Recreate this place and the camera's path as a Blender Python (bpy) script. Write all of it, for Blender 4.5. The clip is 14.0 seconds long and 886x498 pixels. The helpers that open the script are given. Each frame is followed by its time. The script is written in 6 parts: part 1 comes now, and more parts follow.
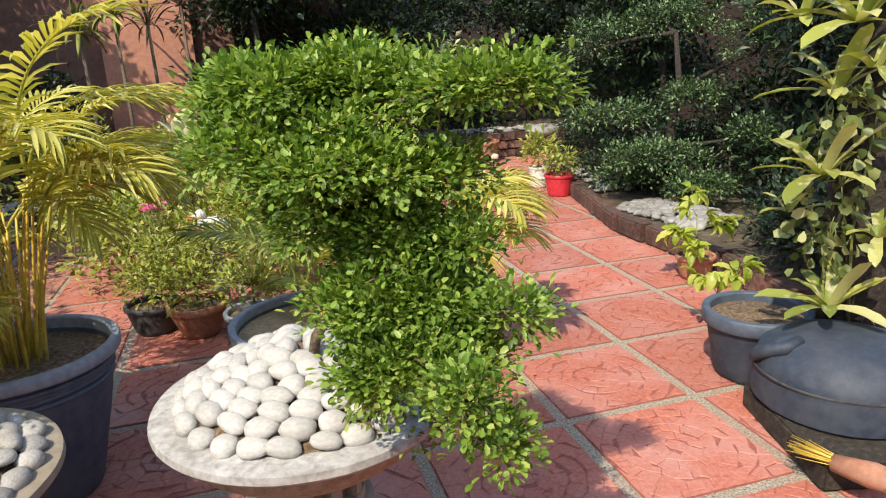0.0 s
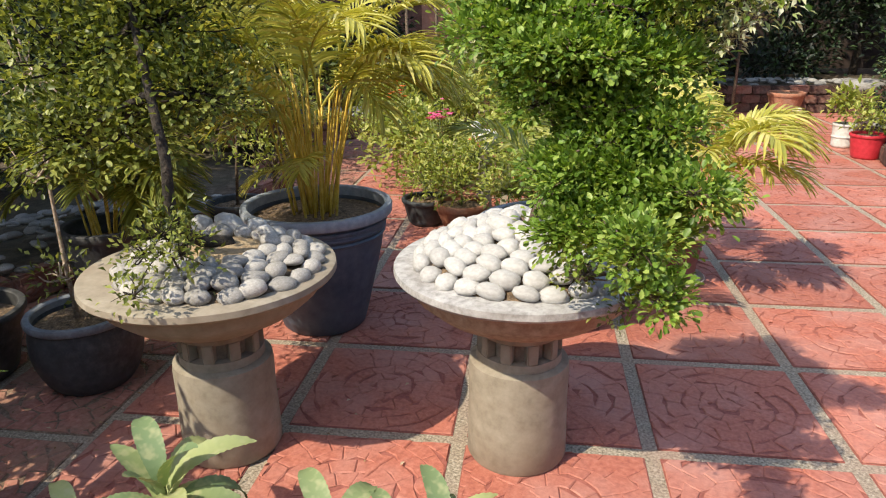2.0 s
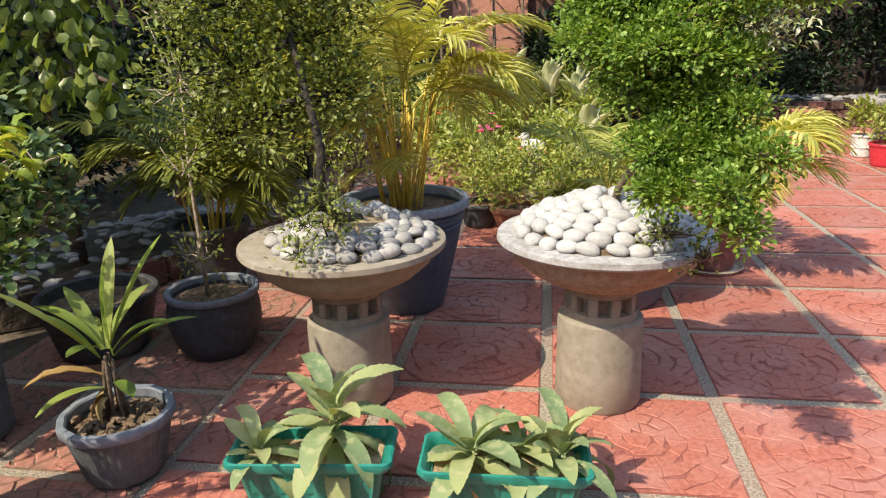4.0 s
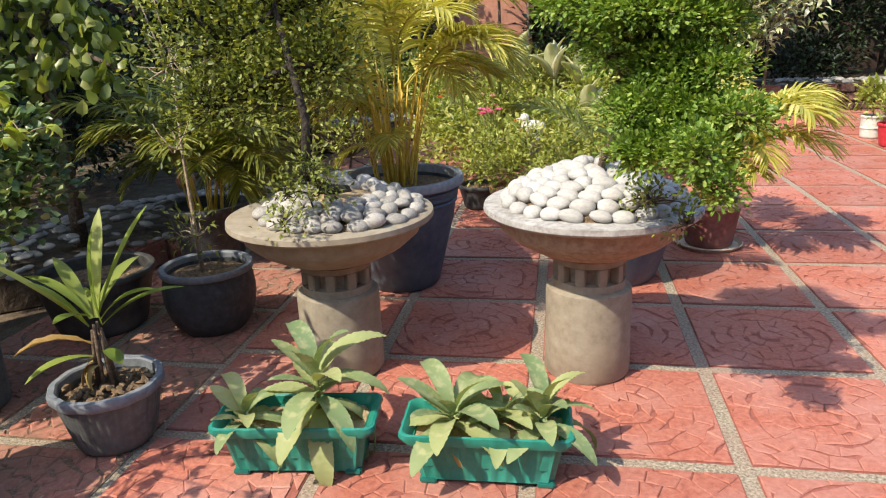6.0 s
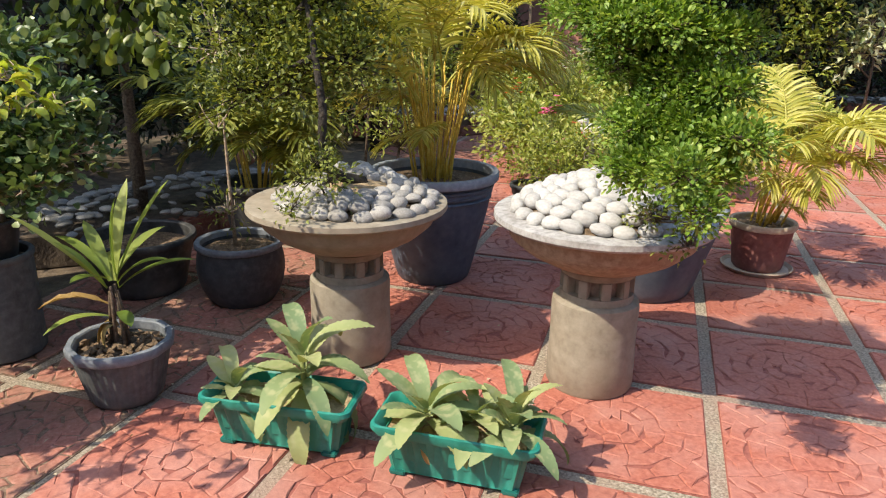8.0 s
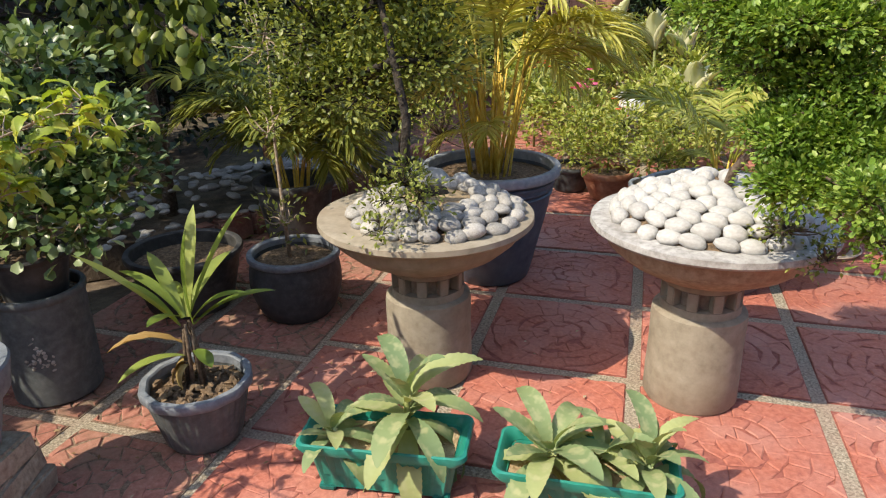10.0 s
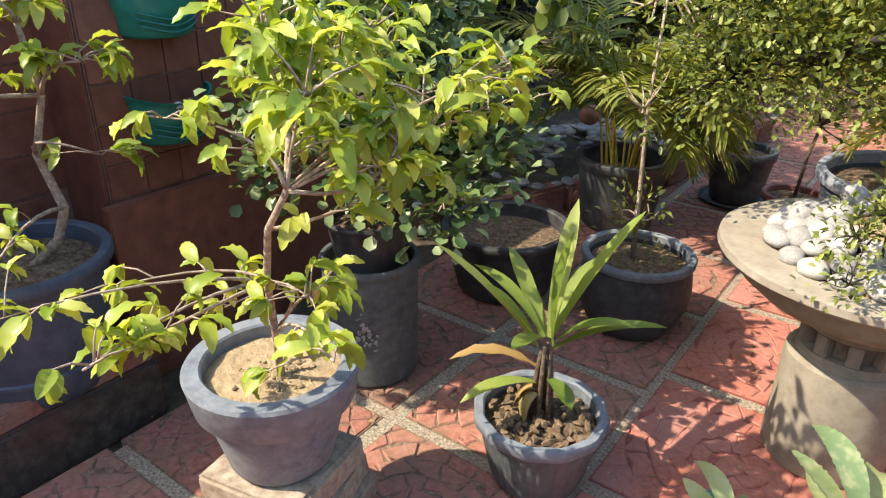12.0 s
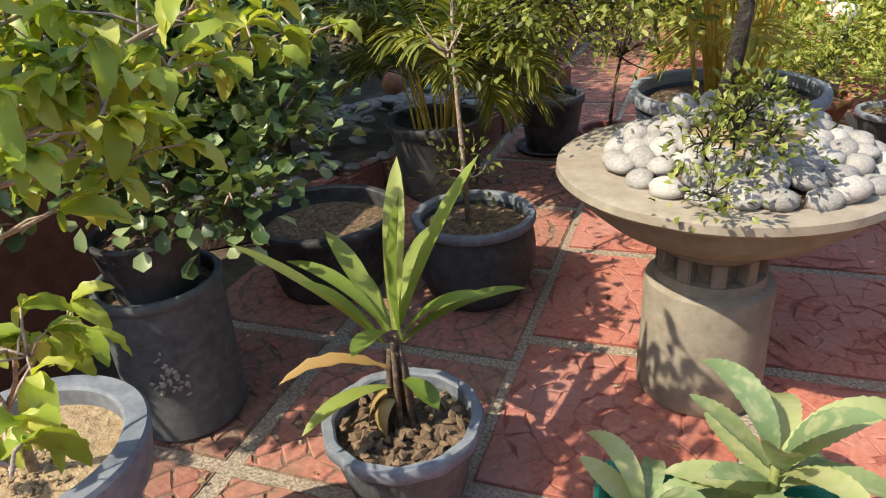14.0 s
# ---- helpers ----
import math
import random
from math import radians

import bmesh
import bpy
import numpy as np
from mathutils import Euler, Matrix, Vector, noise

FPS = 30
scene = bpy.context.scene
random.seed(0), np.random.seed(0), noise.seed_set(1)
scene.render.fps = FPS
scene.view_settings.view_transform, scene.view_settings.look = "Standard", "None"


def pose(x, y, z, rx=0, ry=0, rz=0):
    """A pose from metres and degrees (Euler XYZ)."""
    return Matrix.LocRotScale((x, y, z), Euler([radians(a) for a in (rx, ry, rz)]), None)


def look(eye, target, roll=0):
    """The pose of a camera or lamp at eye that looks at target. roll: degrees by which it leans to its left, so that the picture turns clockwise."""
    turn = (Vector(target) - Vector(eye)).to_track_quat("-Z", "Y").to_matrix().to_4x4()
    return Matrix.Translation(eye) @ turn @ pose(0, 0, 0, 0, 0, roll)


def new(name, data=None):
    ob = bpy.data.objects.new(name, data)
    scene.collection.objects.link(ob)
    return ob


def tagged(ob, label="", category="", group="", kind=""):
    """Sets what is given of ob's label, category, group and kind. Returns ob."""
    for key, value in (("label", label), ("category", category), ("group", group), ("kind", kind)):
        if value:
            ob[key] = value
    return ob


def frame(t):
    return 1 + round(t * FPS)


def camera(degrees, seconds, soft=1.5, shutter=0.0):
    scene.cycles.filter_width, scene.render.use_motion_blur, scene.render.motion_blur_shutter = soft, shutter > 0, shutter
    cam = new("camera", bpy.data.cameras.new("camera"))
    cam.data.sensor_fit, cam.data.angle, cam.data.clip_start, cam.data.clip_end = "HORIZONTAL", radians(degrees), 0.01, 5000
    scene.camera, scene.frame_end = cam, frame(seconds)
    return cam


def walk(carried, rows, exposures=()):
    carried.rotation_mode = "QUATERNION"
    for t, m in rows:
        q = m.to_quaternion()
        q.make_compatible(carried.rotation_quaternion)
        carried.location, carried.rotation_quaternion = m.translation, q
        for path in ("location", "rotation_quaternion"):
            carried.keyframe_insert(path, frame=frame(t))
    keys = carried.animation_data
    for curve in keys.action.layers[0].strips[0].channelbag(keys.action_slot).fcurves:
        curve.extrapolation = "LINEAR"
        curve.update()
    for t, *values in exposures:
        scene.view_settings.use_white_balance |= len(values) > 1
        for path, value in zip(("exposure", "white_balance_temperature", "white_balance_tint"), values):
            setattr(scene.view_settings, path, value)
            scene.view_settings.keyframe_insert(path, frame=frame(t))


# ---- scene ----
cam = camera(65.67, 14.0, 1.15)
PATH = [
    (0, (0.198, 0.114, 1.483), (0.115, 2.039, 0.945), -2.7),
    (0.5, (0.130, 0.112, 1.446), (-0.017, 2.016, 0.851), -1.8),
    (1, (0.132, 0.033, 1.433), (-0.146, 1.941, 0.902), -3.0),
    (1.5, (0.269, -0.028, 1.382), (-0.364, 1.757, 0.737), -0.8),
    (2, (0.390, -0.110, 1.379), (-0.441, 1.584, 0.716), -0.6),
    (2.5, (0.360, -0.225, 1.355), (-0.536, 1.459, 0.754), -0.2),
    (3, (0.307, -0.406, 1.344), (-0.513, 1.331, 0.786), -0.8),
    (3.5, (0.280, -0.571, 1.339), (-0.583, 1.152, 0.804), -1.4),
    (4, (0.319, -0.646, 1.338), (-0.555, 1.054, 0.749), -1.5),
    (4.2, (0.334, -0.651, 1.304), (-0.528, 1.066, 0.747), -2.0),
    (6.3, (0.438, -0.628, 1.259), (-0.493, 1.033, 0.647), -2.2),
    (6.5, (0.458, -0.623, 1.257), (-0.509, 1.019, 0.649), -1.7),
    (7, (0.553, -0.551, 1.294), (-0.491, 1.014, 0.616), -0.2),
    (7.5, (0.655, -0.513, 1.263), (-0.451, 1.034, 0.641), 0.9),
    (7.7, (0.673, -0.495, 1.271), (-0.442, 1.044, 0.647), 1.1),
    (9.8, (0.278, -0.510, 1.390), (-0.708, 1.080, 0.683), -2.1),
    (10, (0.231, -0.506, 1.401), (-0.827, 1.026, 0.669), -1.2),
    (10.3, (0.071, -0.530, 1.393), (-1.160, 0.879, 0.687), -0.8),
    (10.5, (0.013, -0.506, 1.397), (-1.353, 0.773, 0.692), -1.0),
    (10.6, (-0.027, -0.493, 1.398), (-1.434, 0.736, 0.683), -1.0),
    (11, (-0.167, -0.416, 1.378), (-1.700, 0.636, 0.640), 0.2),
    (11.5, (-0.296, -0.393, 1.347), (-1.863, 0.575, 0.568), 1.8),
    (12, (-0.483, -0.433, 1.363), (-1.964, 0.607, 0.510), 0.6),
    (12.5, (-0.663, -0.518, 1.363), (-2.006, 0.670, 0.476), -2.7),
    (13, (-0.739, -0.531, 1.382), (-2.077, 0.677, 0.515), -2.3),
    (13.5, (-0.685, -0.406, 1.334), (-1.969, 0.866, 0.480), -5.2),
    (14, (-0.677, -0.221, 1.196), (-1.824, 1.159, 0.313), -4.3),
]
walk(cam, [(t, look(eye, target, roll)) for t, eye, target, roll in PATH], [(0.0, 1.22, 6950, 10), (3.0, 1.26, 6950, 10), (4.0, 1.32, 6950, 10), (7.5, 1.3, 6950, 10), (10.0, 1.26, 6950, 10), (10.5, 1.34, 6950, 10), (11.3, 1.74, 6950, 10), (12.3, 1.76, 6950, 10), (13.2, 1.56, 6950, 10), (14.0, 1.43, 6950, 10)])

# ---- light ----
SUN_TO = Vector((0.40, 0.916, 0.0)).normalized()      # way the light travels over the ground
SUN_ELEV = radians(49)
sun_data = bpy.data.lights.new("sun", "SUN")
sun_data.energy, sun_data.angle, sun_data.color = 2.5, radians(0.6), (1.0, 0.92, 0.77)
sun = new("sun", sun_data)
light_way = SUN_TO * math.cos(SUN_ELEV) - Vector((0, 0, math.sin(SUN_ELEV)))
sun.matrix_world = Matrix.Translation((-4, -4, 8)) @ light_way.to_track_quat("-Z", "Y").to_matrix().to_4x4()
world = bpy.data.worlds.new("sky")
scene.world = world
world.use_nodes = True
wn = world.node_tree.nodes
sky = wn.new("ShaderNodeTexSky")
sky.sky_type, sky.sun_disc = "NISHITA", False
sky.sun_elevation, sky.sun_rotation = SUN_ELEV, math.atan2(-SUN_TO.x, -SUN_TO.y)
world.node_tree.links.new(sky.outputs[0], wn["Background"].inputs[0])
wn["Background"].inputs[1].default_value = 0.15


# ---- materials ----
def ramp_node(nt, fac, stops):
    r = nt.nodes.new("ShaderNodeValToRGB")
    r.color_ramp.elements[0].position, r.color_ramp.elements[0].color = stops[0][0], (*stops[0][1], 1)
    r.color_ramp.elements[1].position, r.color_ramp.elements[1].color = stops[-1][0], (*stops[-1][1], 1)
    for p, c in stops[1:-1]:
        r.color_ramp.elements.new(p).color = (*c, 1)
    nt.links.new(fac, r.inputs[0])
    return r.outputs[0]


def noise_node(nt, vec, scale, detail=4.0, rough=0.6):
    n = nt.nodes.new("ShaderNodeTexNoise")
    n.inputs["Scale"].default_value, n.inputs["Detail"].default_value, n.inputs["Roughness"].default_value = scale, detail, rough
    nt.links.new(vec, n.inputs["Vector"])
    return n.outputs[0]


def mix_node(nt, fac, a, b, mode="MIX"):
    m = nt.nodes.new("ShaderNodeMix")
    m.data_type, m.blend_type = "RGBA", mode
    for sock, v in ((m.inputs[0], fac), (m.inputs[6], a), (m.inputs[7], b)):
        if isinstance(v, (int, float)):
            sock.default_value = v
        elif isinstance(v, tuple):
            sock.default_value = (*v, 1)
        else:
            nt.links.new(v, sock)
    return m.outputs[2]


def surface(name, stops, fine=40, coarse=4, rough=0.8, bump=0.3, depth=0.004, stain=None, stain_amount=0.5, per_object=0.0, world_space=False, metal=0.0):
    """Colour from fine grain, broad stains and a little change from piece to piece."""
    m = bpy.data.materials.new(name)
    m.use_nodes = True
    nt = m.node_tree
    b = nt.nodes["Principled BSDF"]
    b.inputs["Roughness"].default_value, b.inputs["Metallic"].default_value = rough, metal
    if world_space:
        vec = nt.nodes.new("ShaderNodeNewGeometry").outputs["Position"]
    else:
        vec = nt.nodes.new("ShaderNodeTexCoord").outputs["Object"]
    g = noise_node(nt, vec, fine, 5, 0.65)
    col = ramp_node(nt, g, [(0.3 + 0.4 * p, c) for p, c in stops])
    if stain:
        s = noise_node(nt, vec, coarse, 3, 0.55)
        f = ramp_node(nt, s, [(0.42, (0, 0, 0)), (0.68, (stain_amount,) * 3)])
        col = mix_node(nt, f, col, stain)
    if per_object:
        info = nt.nodes.new("ShaderNodeObjectInfo")
        v = ramp_node(nt, info.outputs["Random"], [(0.0, (1 - per_object,) * 3), (1.0, (1.0,) * 3)])
        col = mix_node(nt, 1.0, col, v, "MULTIPLY")
    nt.links.new(col, b.inputs["Base Color"])
    if bump:
        bn = nt.nodes.new("ShaderNodeBump")
        bn.inputs["Strength"].default_value, bn.inputs["Distance"].default_value = bump, depth
        nt.links.new(g, bn.inputs["Height"])
        nt.links.new(bn.outputs[0], b.inputs["Normal"])
    return m


def leafy(name, dark, mid, light, through_light=0.35, rough=0.45, single=False, stripe=None):
    """A leaf: colour that changes from leaf to leaf, a thin blade that lets light through."""
    m = bpy.data.materials.new(name)
    m.use_nodes = True
    nt = m.node_tree
    b = nt.nodes["Principled BSDF"]
    b.inputs["Roughness"].default_value = rough
    rnd = nt.nodes.new("ShaderNodeObjectInfo").outputs["Random"] if single else nt.nodes.new("ShaderNodeNewGeometry").outputs["Random Per Island"]
    col = ramp_node(nt, rnd, [(0.0, dark), (0.55, mid), (1.0, light)])
    pos = nt.nodes.new("ShaderNodeTexCoord").outputs["Object"]
    n = noise_node(nt, pos, 60 if single else 9, 3)
    col = mix_node(nt, ramp_node(nt, n, [(0.35, (0, 0, 0)), (0.75, ((0.18 if single else 0.45),) * 3)]), col, dark)
    if stripe:
        n2 = noise_node(nt, pos, 25, 2)
        col = mix_node(nt, ramp_node(nt, n2, [(0.55, (0, 0, 0)), (0.7, (0.7,) * 3)]), col, stripe)
    nt.links.new(col, b.inputs["Base Color"])
    t = nt.nodes.new("ShaderNodeBsdfTranslucent")
    nt.links.new(mix_node(nt, 1.0, col, (1.0, 0.95, 0.45), "MULTIPLY"), t.inputs[0])
    mx = nt.nodes.new("ShaderNodeMixShader")
    mx.inputs[0].default_value = through_light
    nt.links.new(b.outputs[0], mx.inputs[1])
    nt.links.new(t.outputs[0], mx.inputs[2])
    nt.links.new(mx.outputs[0], nt.nodes["Material Output"].inputs[0])
    return m


M_TILE = surface("red_stamped_tile", [(0, (0.30, 0.088, 0.064)), (0.5, (0.44, 0.142, 0.096)), (1, (0.53, 0.205, 0.145))], 55, 3.0, 0.7, 0.5, 0.004, (0.50, 0.28, 0.24), 0.55, 0.22, True)
M_TILE_OLD = surface("dirty_red_stamped_tile", [(0, (0.26, 0.10, 0.074)), (0.5, (0.40, 0.16, 0.118)), (1, (0.50, 0.24, 0.185))], 45, 4.0, 0.85, 0.7, 0.006, (0.24, 0.165, 0.115), 0.7, 0.25, True)
M_GROOVE_OLD = surface("sandy_brown_groove", [(0, (0.09, 0.058, 0.038)), (0.5, (0.20, 0.13, 0.09)), (1, (0.34, 0.25, 0.18))], 70, 5, 0.95, 0.7, 0.004, None, 0, 0.1, True)
M_GROOVE = surface("dark_red_groove", [(0, (0.22, 0.065, 0.05)), (1, (0.38, 0.13, 0.10))], 60, 5, 0.9, 0.4, 0.003, None, 0, 0.1, True)
M_GROUT = surface("pebbled_concrete_joint", [(0, (0.08, 0.066, 0.048)), (0.5, (0.30, 0.255, 0.19)), (1, (0.55, 0.49, 0.40))], 110, 3, 0.9, 0.8, 0.006, (0.33, 0.20, 0.16), 0.5, 0, True)
M_STONE = surface("pale_cast_stone", [(0, (0.215, 0.186, 0.14)), (0.5, (0.28, 0.245, 0.19)), (1, (0.34, 0.302, 0.24))], 22, 4, 0.85, 0.3, 0.004, (0.22, 0.165, 0.115), 0.55)
M_STONE_W = surface("whitewashed_cast_stone", [(0, (0.22, 0.215, 0.21)), (0.5, (0.38, 0.375, 0.37)), (1, (0.50, 0.495, 0.49))], 45, 6, 0.85, 0.4, 0.005, (0.16, 0.14, 0.12), 0.6)
M_BOWL = surface("rust_stained_stone_bowl", [(0, (0.20, 0.135, 0.09)), (0.5, (0.29, 0.215, 0.15)), (1, (0.38, 0.30, 0.225))], 35, 5, 0.85, 0.35, 0.004, (0.30, 0.15, 0.10), 0.6)
# Cast stone coloured darker, for the shade inside the neck openings.
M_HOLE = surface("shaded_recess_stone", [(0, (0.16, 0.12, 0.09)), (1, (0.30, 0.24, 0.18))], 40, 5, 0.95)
M_PEB_W = surface("white_pebble", [(0, (0.40, 0.392, 0.38)), (0.5, (0.50, 0.494, 0.48)), (1, (0.58, 0.574, 0.56))], 14, 7, 0.8, 0.4, 0.004, (0.26, 0.245, 0.225), 0.45, 0.2)
M_PEB_G = surface("grey_white_pebble", [(0, (0.32, 0.305, 0.285)), (0.5, (0.43, 0.415, 0.39)), (1, (0.53, 0.515, 0.49))], 14, 8, 0.8, 0.4, 0.003, (0.27, 0.245, 0.215), 0.5, 0.42)
M_SAND = surface("dry_sandy_soil", [(0, (0.22, 0.155, 0.085)), (0.5, (0.37, 0.275, 0.16)), (1, (0.48, 0.375, 0.235))], 45, 8, 0.95, 0.9, 0.012, (0.28, 0.19, 0.11), 0.6)
M_SOIL = surface("dark_soil_with_litter", [(0, (0.05, 0.035, 0.022)), (0.5, (0.15, 0.10, 0.06)), (1, (0.34, 0.24, 0.15))], 60, 9, 0.95, 1.0, 0.015)
M_CHIP = surface("brown_coir_chip", [(0, (0.16, 0.10, 0.055)), (0.5, (0.30, 0.20, 0.12)), (1, (0.44, 0.32, 0.20))], 80, 20, 0.95, 0.6, 0.004, None, 0, 0.4)
M_EARTH = surface("garden_earth", [(0, (0.035, 0.024, 0.016)), (0.5, (0.08, 0.055, 0.036)), (1, (0.16, 0.12, 0.08))], 9, 1.2, 0.95, 0.9, 0.03, (0.05, 0.06, 0.025), 0.5, 0, True)
M_BLUE = surface("faded_blue_grey_plastic", [(0, (0.042, 0.060, 0.092)), (0.5, (0.062, 0.085, 0.122)), (1, (0.09, 0.115, 0.155))], 22, 5, 0.55, 0.12, 0.002, (0.13, 0.145, 0.165), 0.4)
# Dusty blue plastic darkened: the shade on tub and pot is in the colour.
M_TUB = surface("shaded_dusty_navy_plastic", [(0, (0.015, 0.023, 0.042)), (0.5, (0.025, 0.036, 0.058)), (1, (0.042, 0.055, 0.078))], 22, 5, 0.65, 0.2, 0.003, (0.075, 0.08, 0.09), 0.4)
M_BLUE_RIM = surface("chalky_grey_plastic_rim", [(0, (0.17, 0.20, 0.245)), (0.5, (0.245, 0.28, 0.33)), (1, (0.33, 0.36, 0.40))], 30, 9, 0.7, 0.15, 0.002, (0.24, 0.25, 0.27), 0.5)
M_GREY = surface("weathered_grey_pot", [(0, (0.105, 0.122, 0.15)), (0.5, (0.155, 0.178, 0.21)), (1, (0.215, 0.235, 0.265))], 35, 5, 0.75, 0.2, 0.003, (0.30, 0.30, 0.30), 0.35)
M_FLUTE = surface("dull_slate_plastic", [(0, (0.050, 0.060, 0.066)), (0.5, (0.082, 0.096, 0.102)), (1, (0.13, 0.145, 0.15))], 35, 6, 0.6, 0.15, 0.002, (0.17, 0.18, 0.18), 0.35)
M_BLACK = surface("black_rubber_pot", [(0, (0.014, 0.015, 0.017)), (0.5, (0.030, 0.031, 0.033)), (1, (0.07, 0.07, 0.07))], 25, 7, 0.6, 0.25, 0.004, (0.12, 0.12, 0.115), 0.5)
M_SMOKE = surface("scuffed_charcoal_plastic", [(0, (0.018, 0.022, 0.027)), (0.5, (0.036, 0.042, 0.048)), (1, (0.07, 0.076, 0.083))], 30, 7, 0.6, 0.2, 0.003, (0.10, 0.106, 0.112), 0.4)
M_TERRA = surface("terracotta", [(0, (0.26, 0.10, 0.055)), (0.5, (0.38, 0.16, 0.09)), (1, (0.47, 0.22, 0.14))], 35, 7, 0.85, 0.25, 0.003, (0.30, 0.22, 0.17), 0.5)
M_MAROON = surface("dusty_maroon_plastic", [(0, (0.15, 0.045, 0.042)), (0.5, (0.20, 0.066, 0.060)), (1, (0.26, 0.10, 0.09))], 35, 7, 0.6, 0.15, 0.002, (0.30, 0.17, 0.155), 0.4)
M_CREAM = surface("cream_plastic_rim", [(0, (0.42, 0.33, 0.25)), (1, (0.58, 0.50, 0.40))], 40, 8, 0.7)
M_RED = surface("bright_red_plastic", [(0, (0.42, 0.02, 0.03)), (1, (0.60, 0.04, 0.06))], 25, 6, 0.45, 0.1)
M_TEAL = surface("teal_green_plastic", [(0, (0.005, 0.145, 0.115)), (0.5, (0.008, 0.20, 0.155)), (1, (0.02, 0.25, 0.20))], 20, 7, 0.42, 0.08, 0.002, (0.05, 0.28, 0.24), 0.35)
M_TEAL_D = surface("deep_teal_plastic", [(0, (0.006, 0.11, 0.095)), (1, (0.012, 0.17, 0.145))], 20, 7, 0.5, 0.08)
M_WHITE = surface("white_painted_pot", [(0, (0.46, 0.44, 0.40)), (1, (0.66, 0.64, 0.60))], 25, 6, 0.7)
M_BARK = surface("brown_bark", [(0, (0.05, 0.033, 0.022)), (0.5, (0.12, 0.085, 0.058)), (1, (0.22, 0.17, 0.12))], 70, 12, 0.9, 0.9, 0.008)
# Near-black bark: shade on background trunks and shrub twigs is put into it.
M_STUMP = surface("dark_shaded_bark", [(0, (0.012, 0.010, 0.008)), (0.5, (0.03, 0.024, 0.018)), (1, (0.07, 0.055, 0.04))], 40, 8, 0.95, 1.0, 0.015)
M_BARK_P = surface("pale_grey_bark", [(0, (0.20, 0.14, 0.09)), (0.5, (0.36, 0.28, 0.21)), (1, (0.55, 0.48, 0.40))], 80, 14, 0.9, 0.7, 0.006)
M_CANE = surface("yellow_palm_cane", [(0, (0.44, 0.28, 0.03)), (0.5, (0.62, 0.43, 0.06)), (1, (0.70, 0.55, 0.16))], 30, 9, 0.5, 0.2)
M_STEM = surface("green_stem", [(0, (0.10, 0.13, 0.03)), (1, (0.22, 0.25, 0.08))], 40, 9, 0.6)
M_WALL_BR = surface("brown_wall_tile", [(0, (0.125, 0.044, 0.027)), (0.5, (0.19, 0.070, 0.043)), (1, (0.25, 0.095, 0.06))], 14, 3, 0.55, 0.12, 0.002, (0.20, 0.085, 0.06), 0.4, 0.15)
M_WALL_GR = surface("pale_tile_grout", [(0, (0.17, 0.10, 0.08)), (1, (0.27, 0.18, 0.145))], 60, 5, 0.9)
M_WALL_PK = surface("terracotta_pink_plaster", [(0, (0.36, 0.16, 0.105)), (0.5, (0.44, 0.205, 0.14)), (1, (0.50, 0.25, 0.18))], 18, 1.6, 0.85, 0.25, 0.004, (0.30, 0.13, 0.09), 0.5)
# North wall beside the sunlit pier: tree shade goes into the darker brown.
M_WALL_DK = surface("shaded_brown_plaster", [(0, (0.11, 0.05, 0.036)), (0.5, (0.16, 0.075, 0.055)), (1, (0.21, 0.10, 0.075))], 18, 1.6, 0.85, 0.25, 0.004, (0.09, 0.05, 0.036), 0.5)
# Far walls: the trees' shade is put into this near-black brown.
M_WALL_FAR = surface("deep_shade_brown_plaster", [(0, (0.018, 0.011, 0.008)), (0.5, (0.034, 0.020, 0.015)), (1, (0.055, 0.033, 0.025))], 18, 1.6, 0.9, 0.3, 0.004, (0.03, 0.025, 0.018), 0.5)
M_BRICK = surface("red_brick", [(0, (0.18, 0.065, 0.045)), (0.5, (0.29, 0.115, 0.08)), (1, (0.38, 0.18, 0.13))], 40, 8, 0.9, 0.6, 0.006, (0.30, 0.25, 0.20), 0.4, 0.5)
# Brick with a darker range than red_brick.
M_BRICK_D = surface("dark_red_brick", [(0, (0.05, 0.028, 0.022)), (0.5, (0.13, 0.06, 0.045)), (1, (0.26, 0.13, 0.10))], 30, 6, 0.9, 0.7, 0.008, (0.20, 0.17, 0.14), 0.45, 0.55)
M_CURB = surface("dark_mossy_curb", [(0, (0.025, 0.022, 0.018)), (0.5, (0.06, 0.05, 0.04)), (1, (0.12, 0.10, 0.08))], 30, 5, 0.9, 0.7, 0.008, (0.14, 0.06, 0.045), 0.5)
M_ROCK = surface("grey_bed_pebble", [(0, (0.17, 0.165, 0.15)), (0.5, (0.32, 0.31, 0.285)), (1, (0.46, 0.45, 0.42))], 30, 9, 0.8, 0.3, 0.003, None, 0, 0.5)
M_BLOCK = surface("mossy_concrete_block", [(0, (0.20, 0.16, 0.12)), (0.5, (0.34, 0.28, 0.21)), (1, (0.46, 0.40, 0.31))], 40, 7, 0.95, 0.6, 0.006, (0.22, 0.12, 0.09), 0.6)

L_BONSAI = leafy("bonsai_leaf", (0.075, 0.145, 0.020), (0.225, 0.38, 0.055), (0.50, 0.62, 0.16), 0.45, 0.45)
L_DUSK = leafy("small_dark_leaf", (0.055, 0.08, 0.016), (0.21, 0.26, 0.05), (0.50, 0.54, 0.16), 0.46, 0.42)
L_PALM = leafy("yellow_palm_leaflet", (0.33, 0.34, 0.06), (0.56, 0.53, 0.11), (0.80, 0.74, 0.28), 0.42, 0.35)
L_PALM_G = leafy("green_palm_leaflet", (0.17, 0.22, 0.03), (0.35, 0.38, 0.06), (0.55, 0.54, 0.14), 0.4, 0.45)
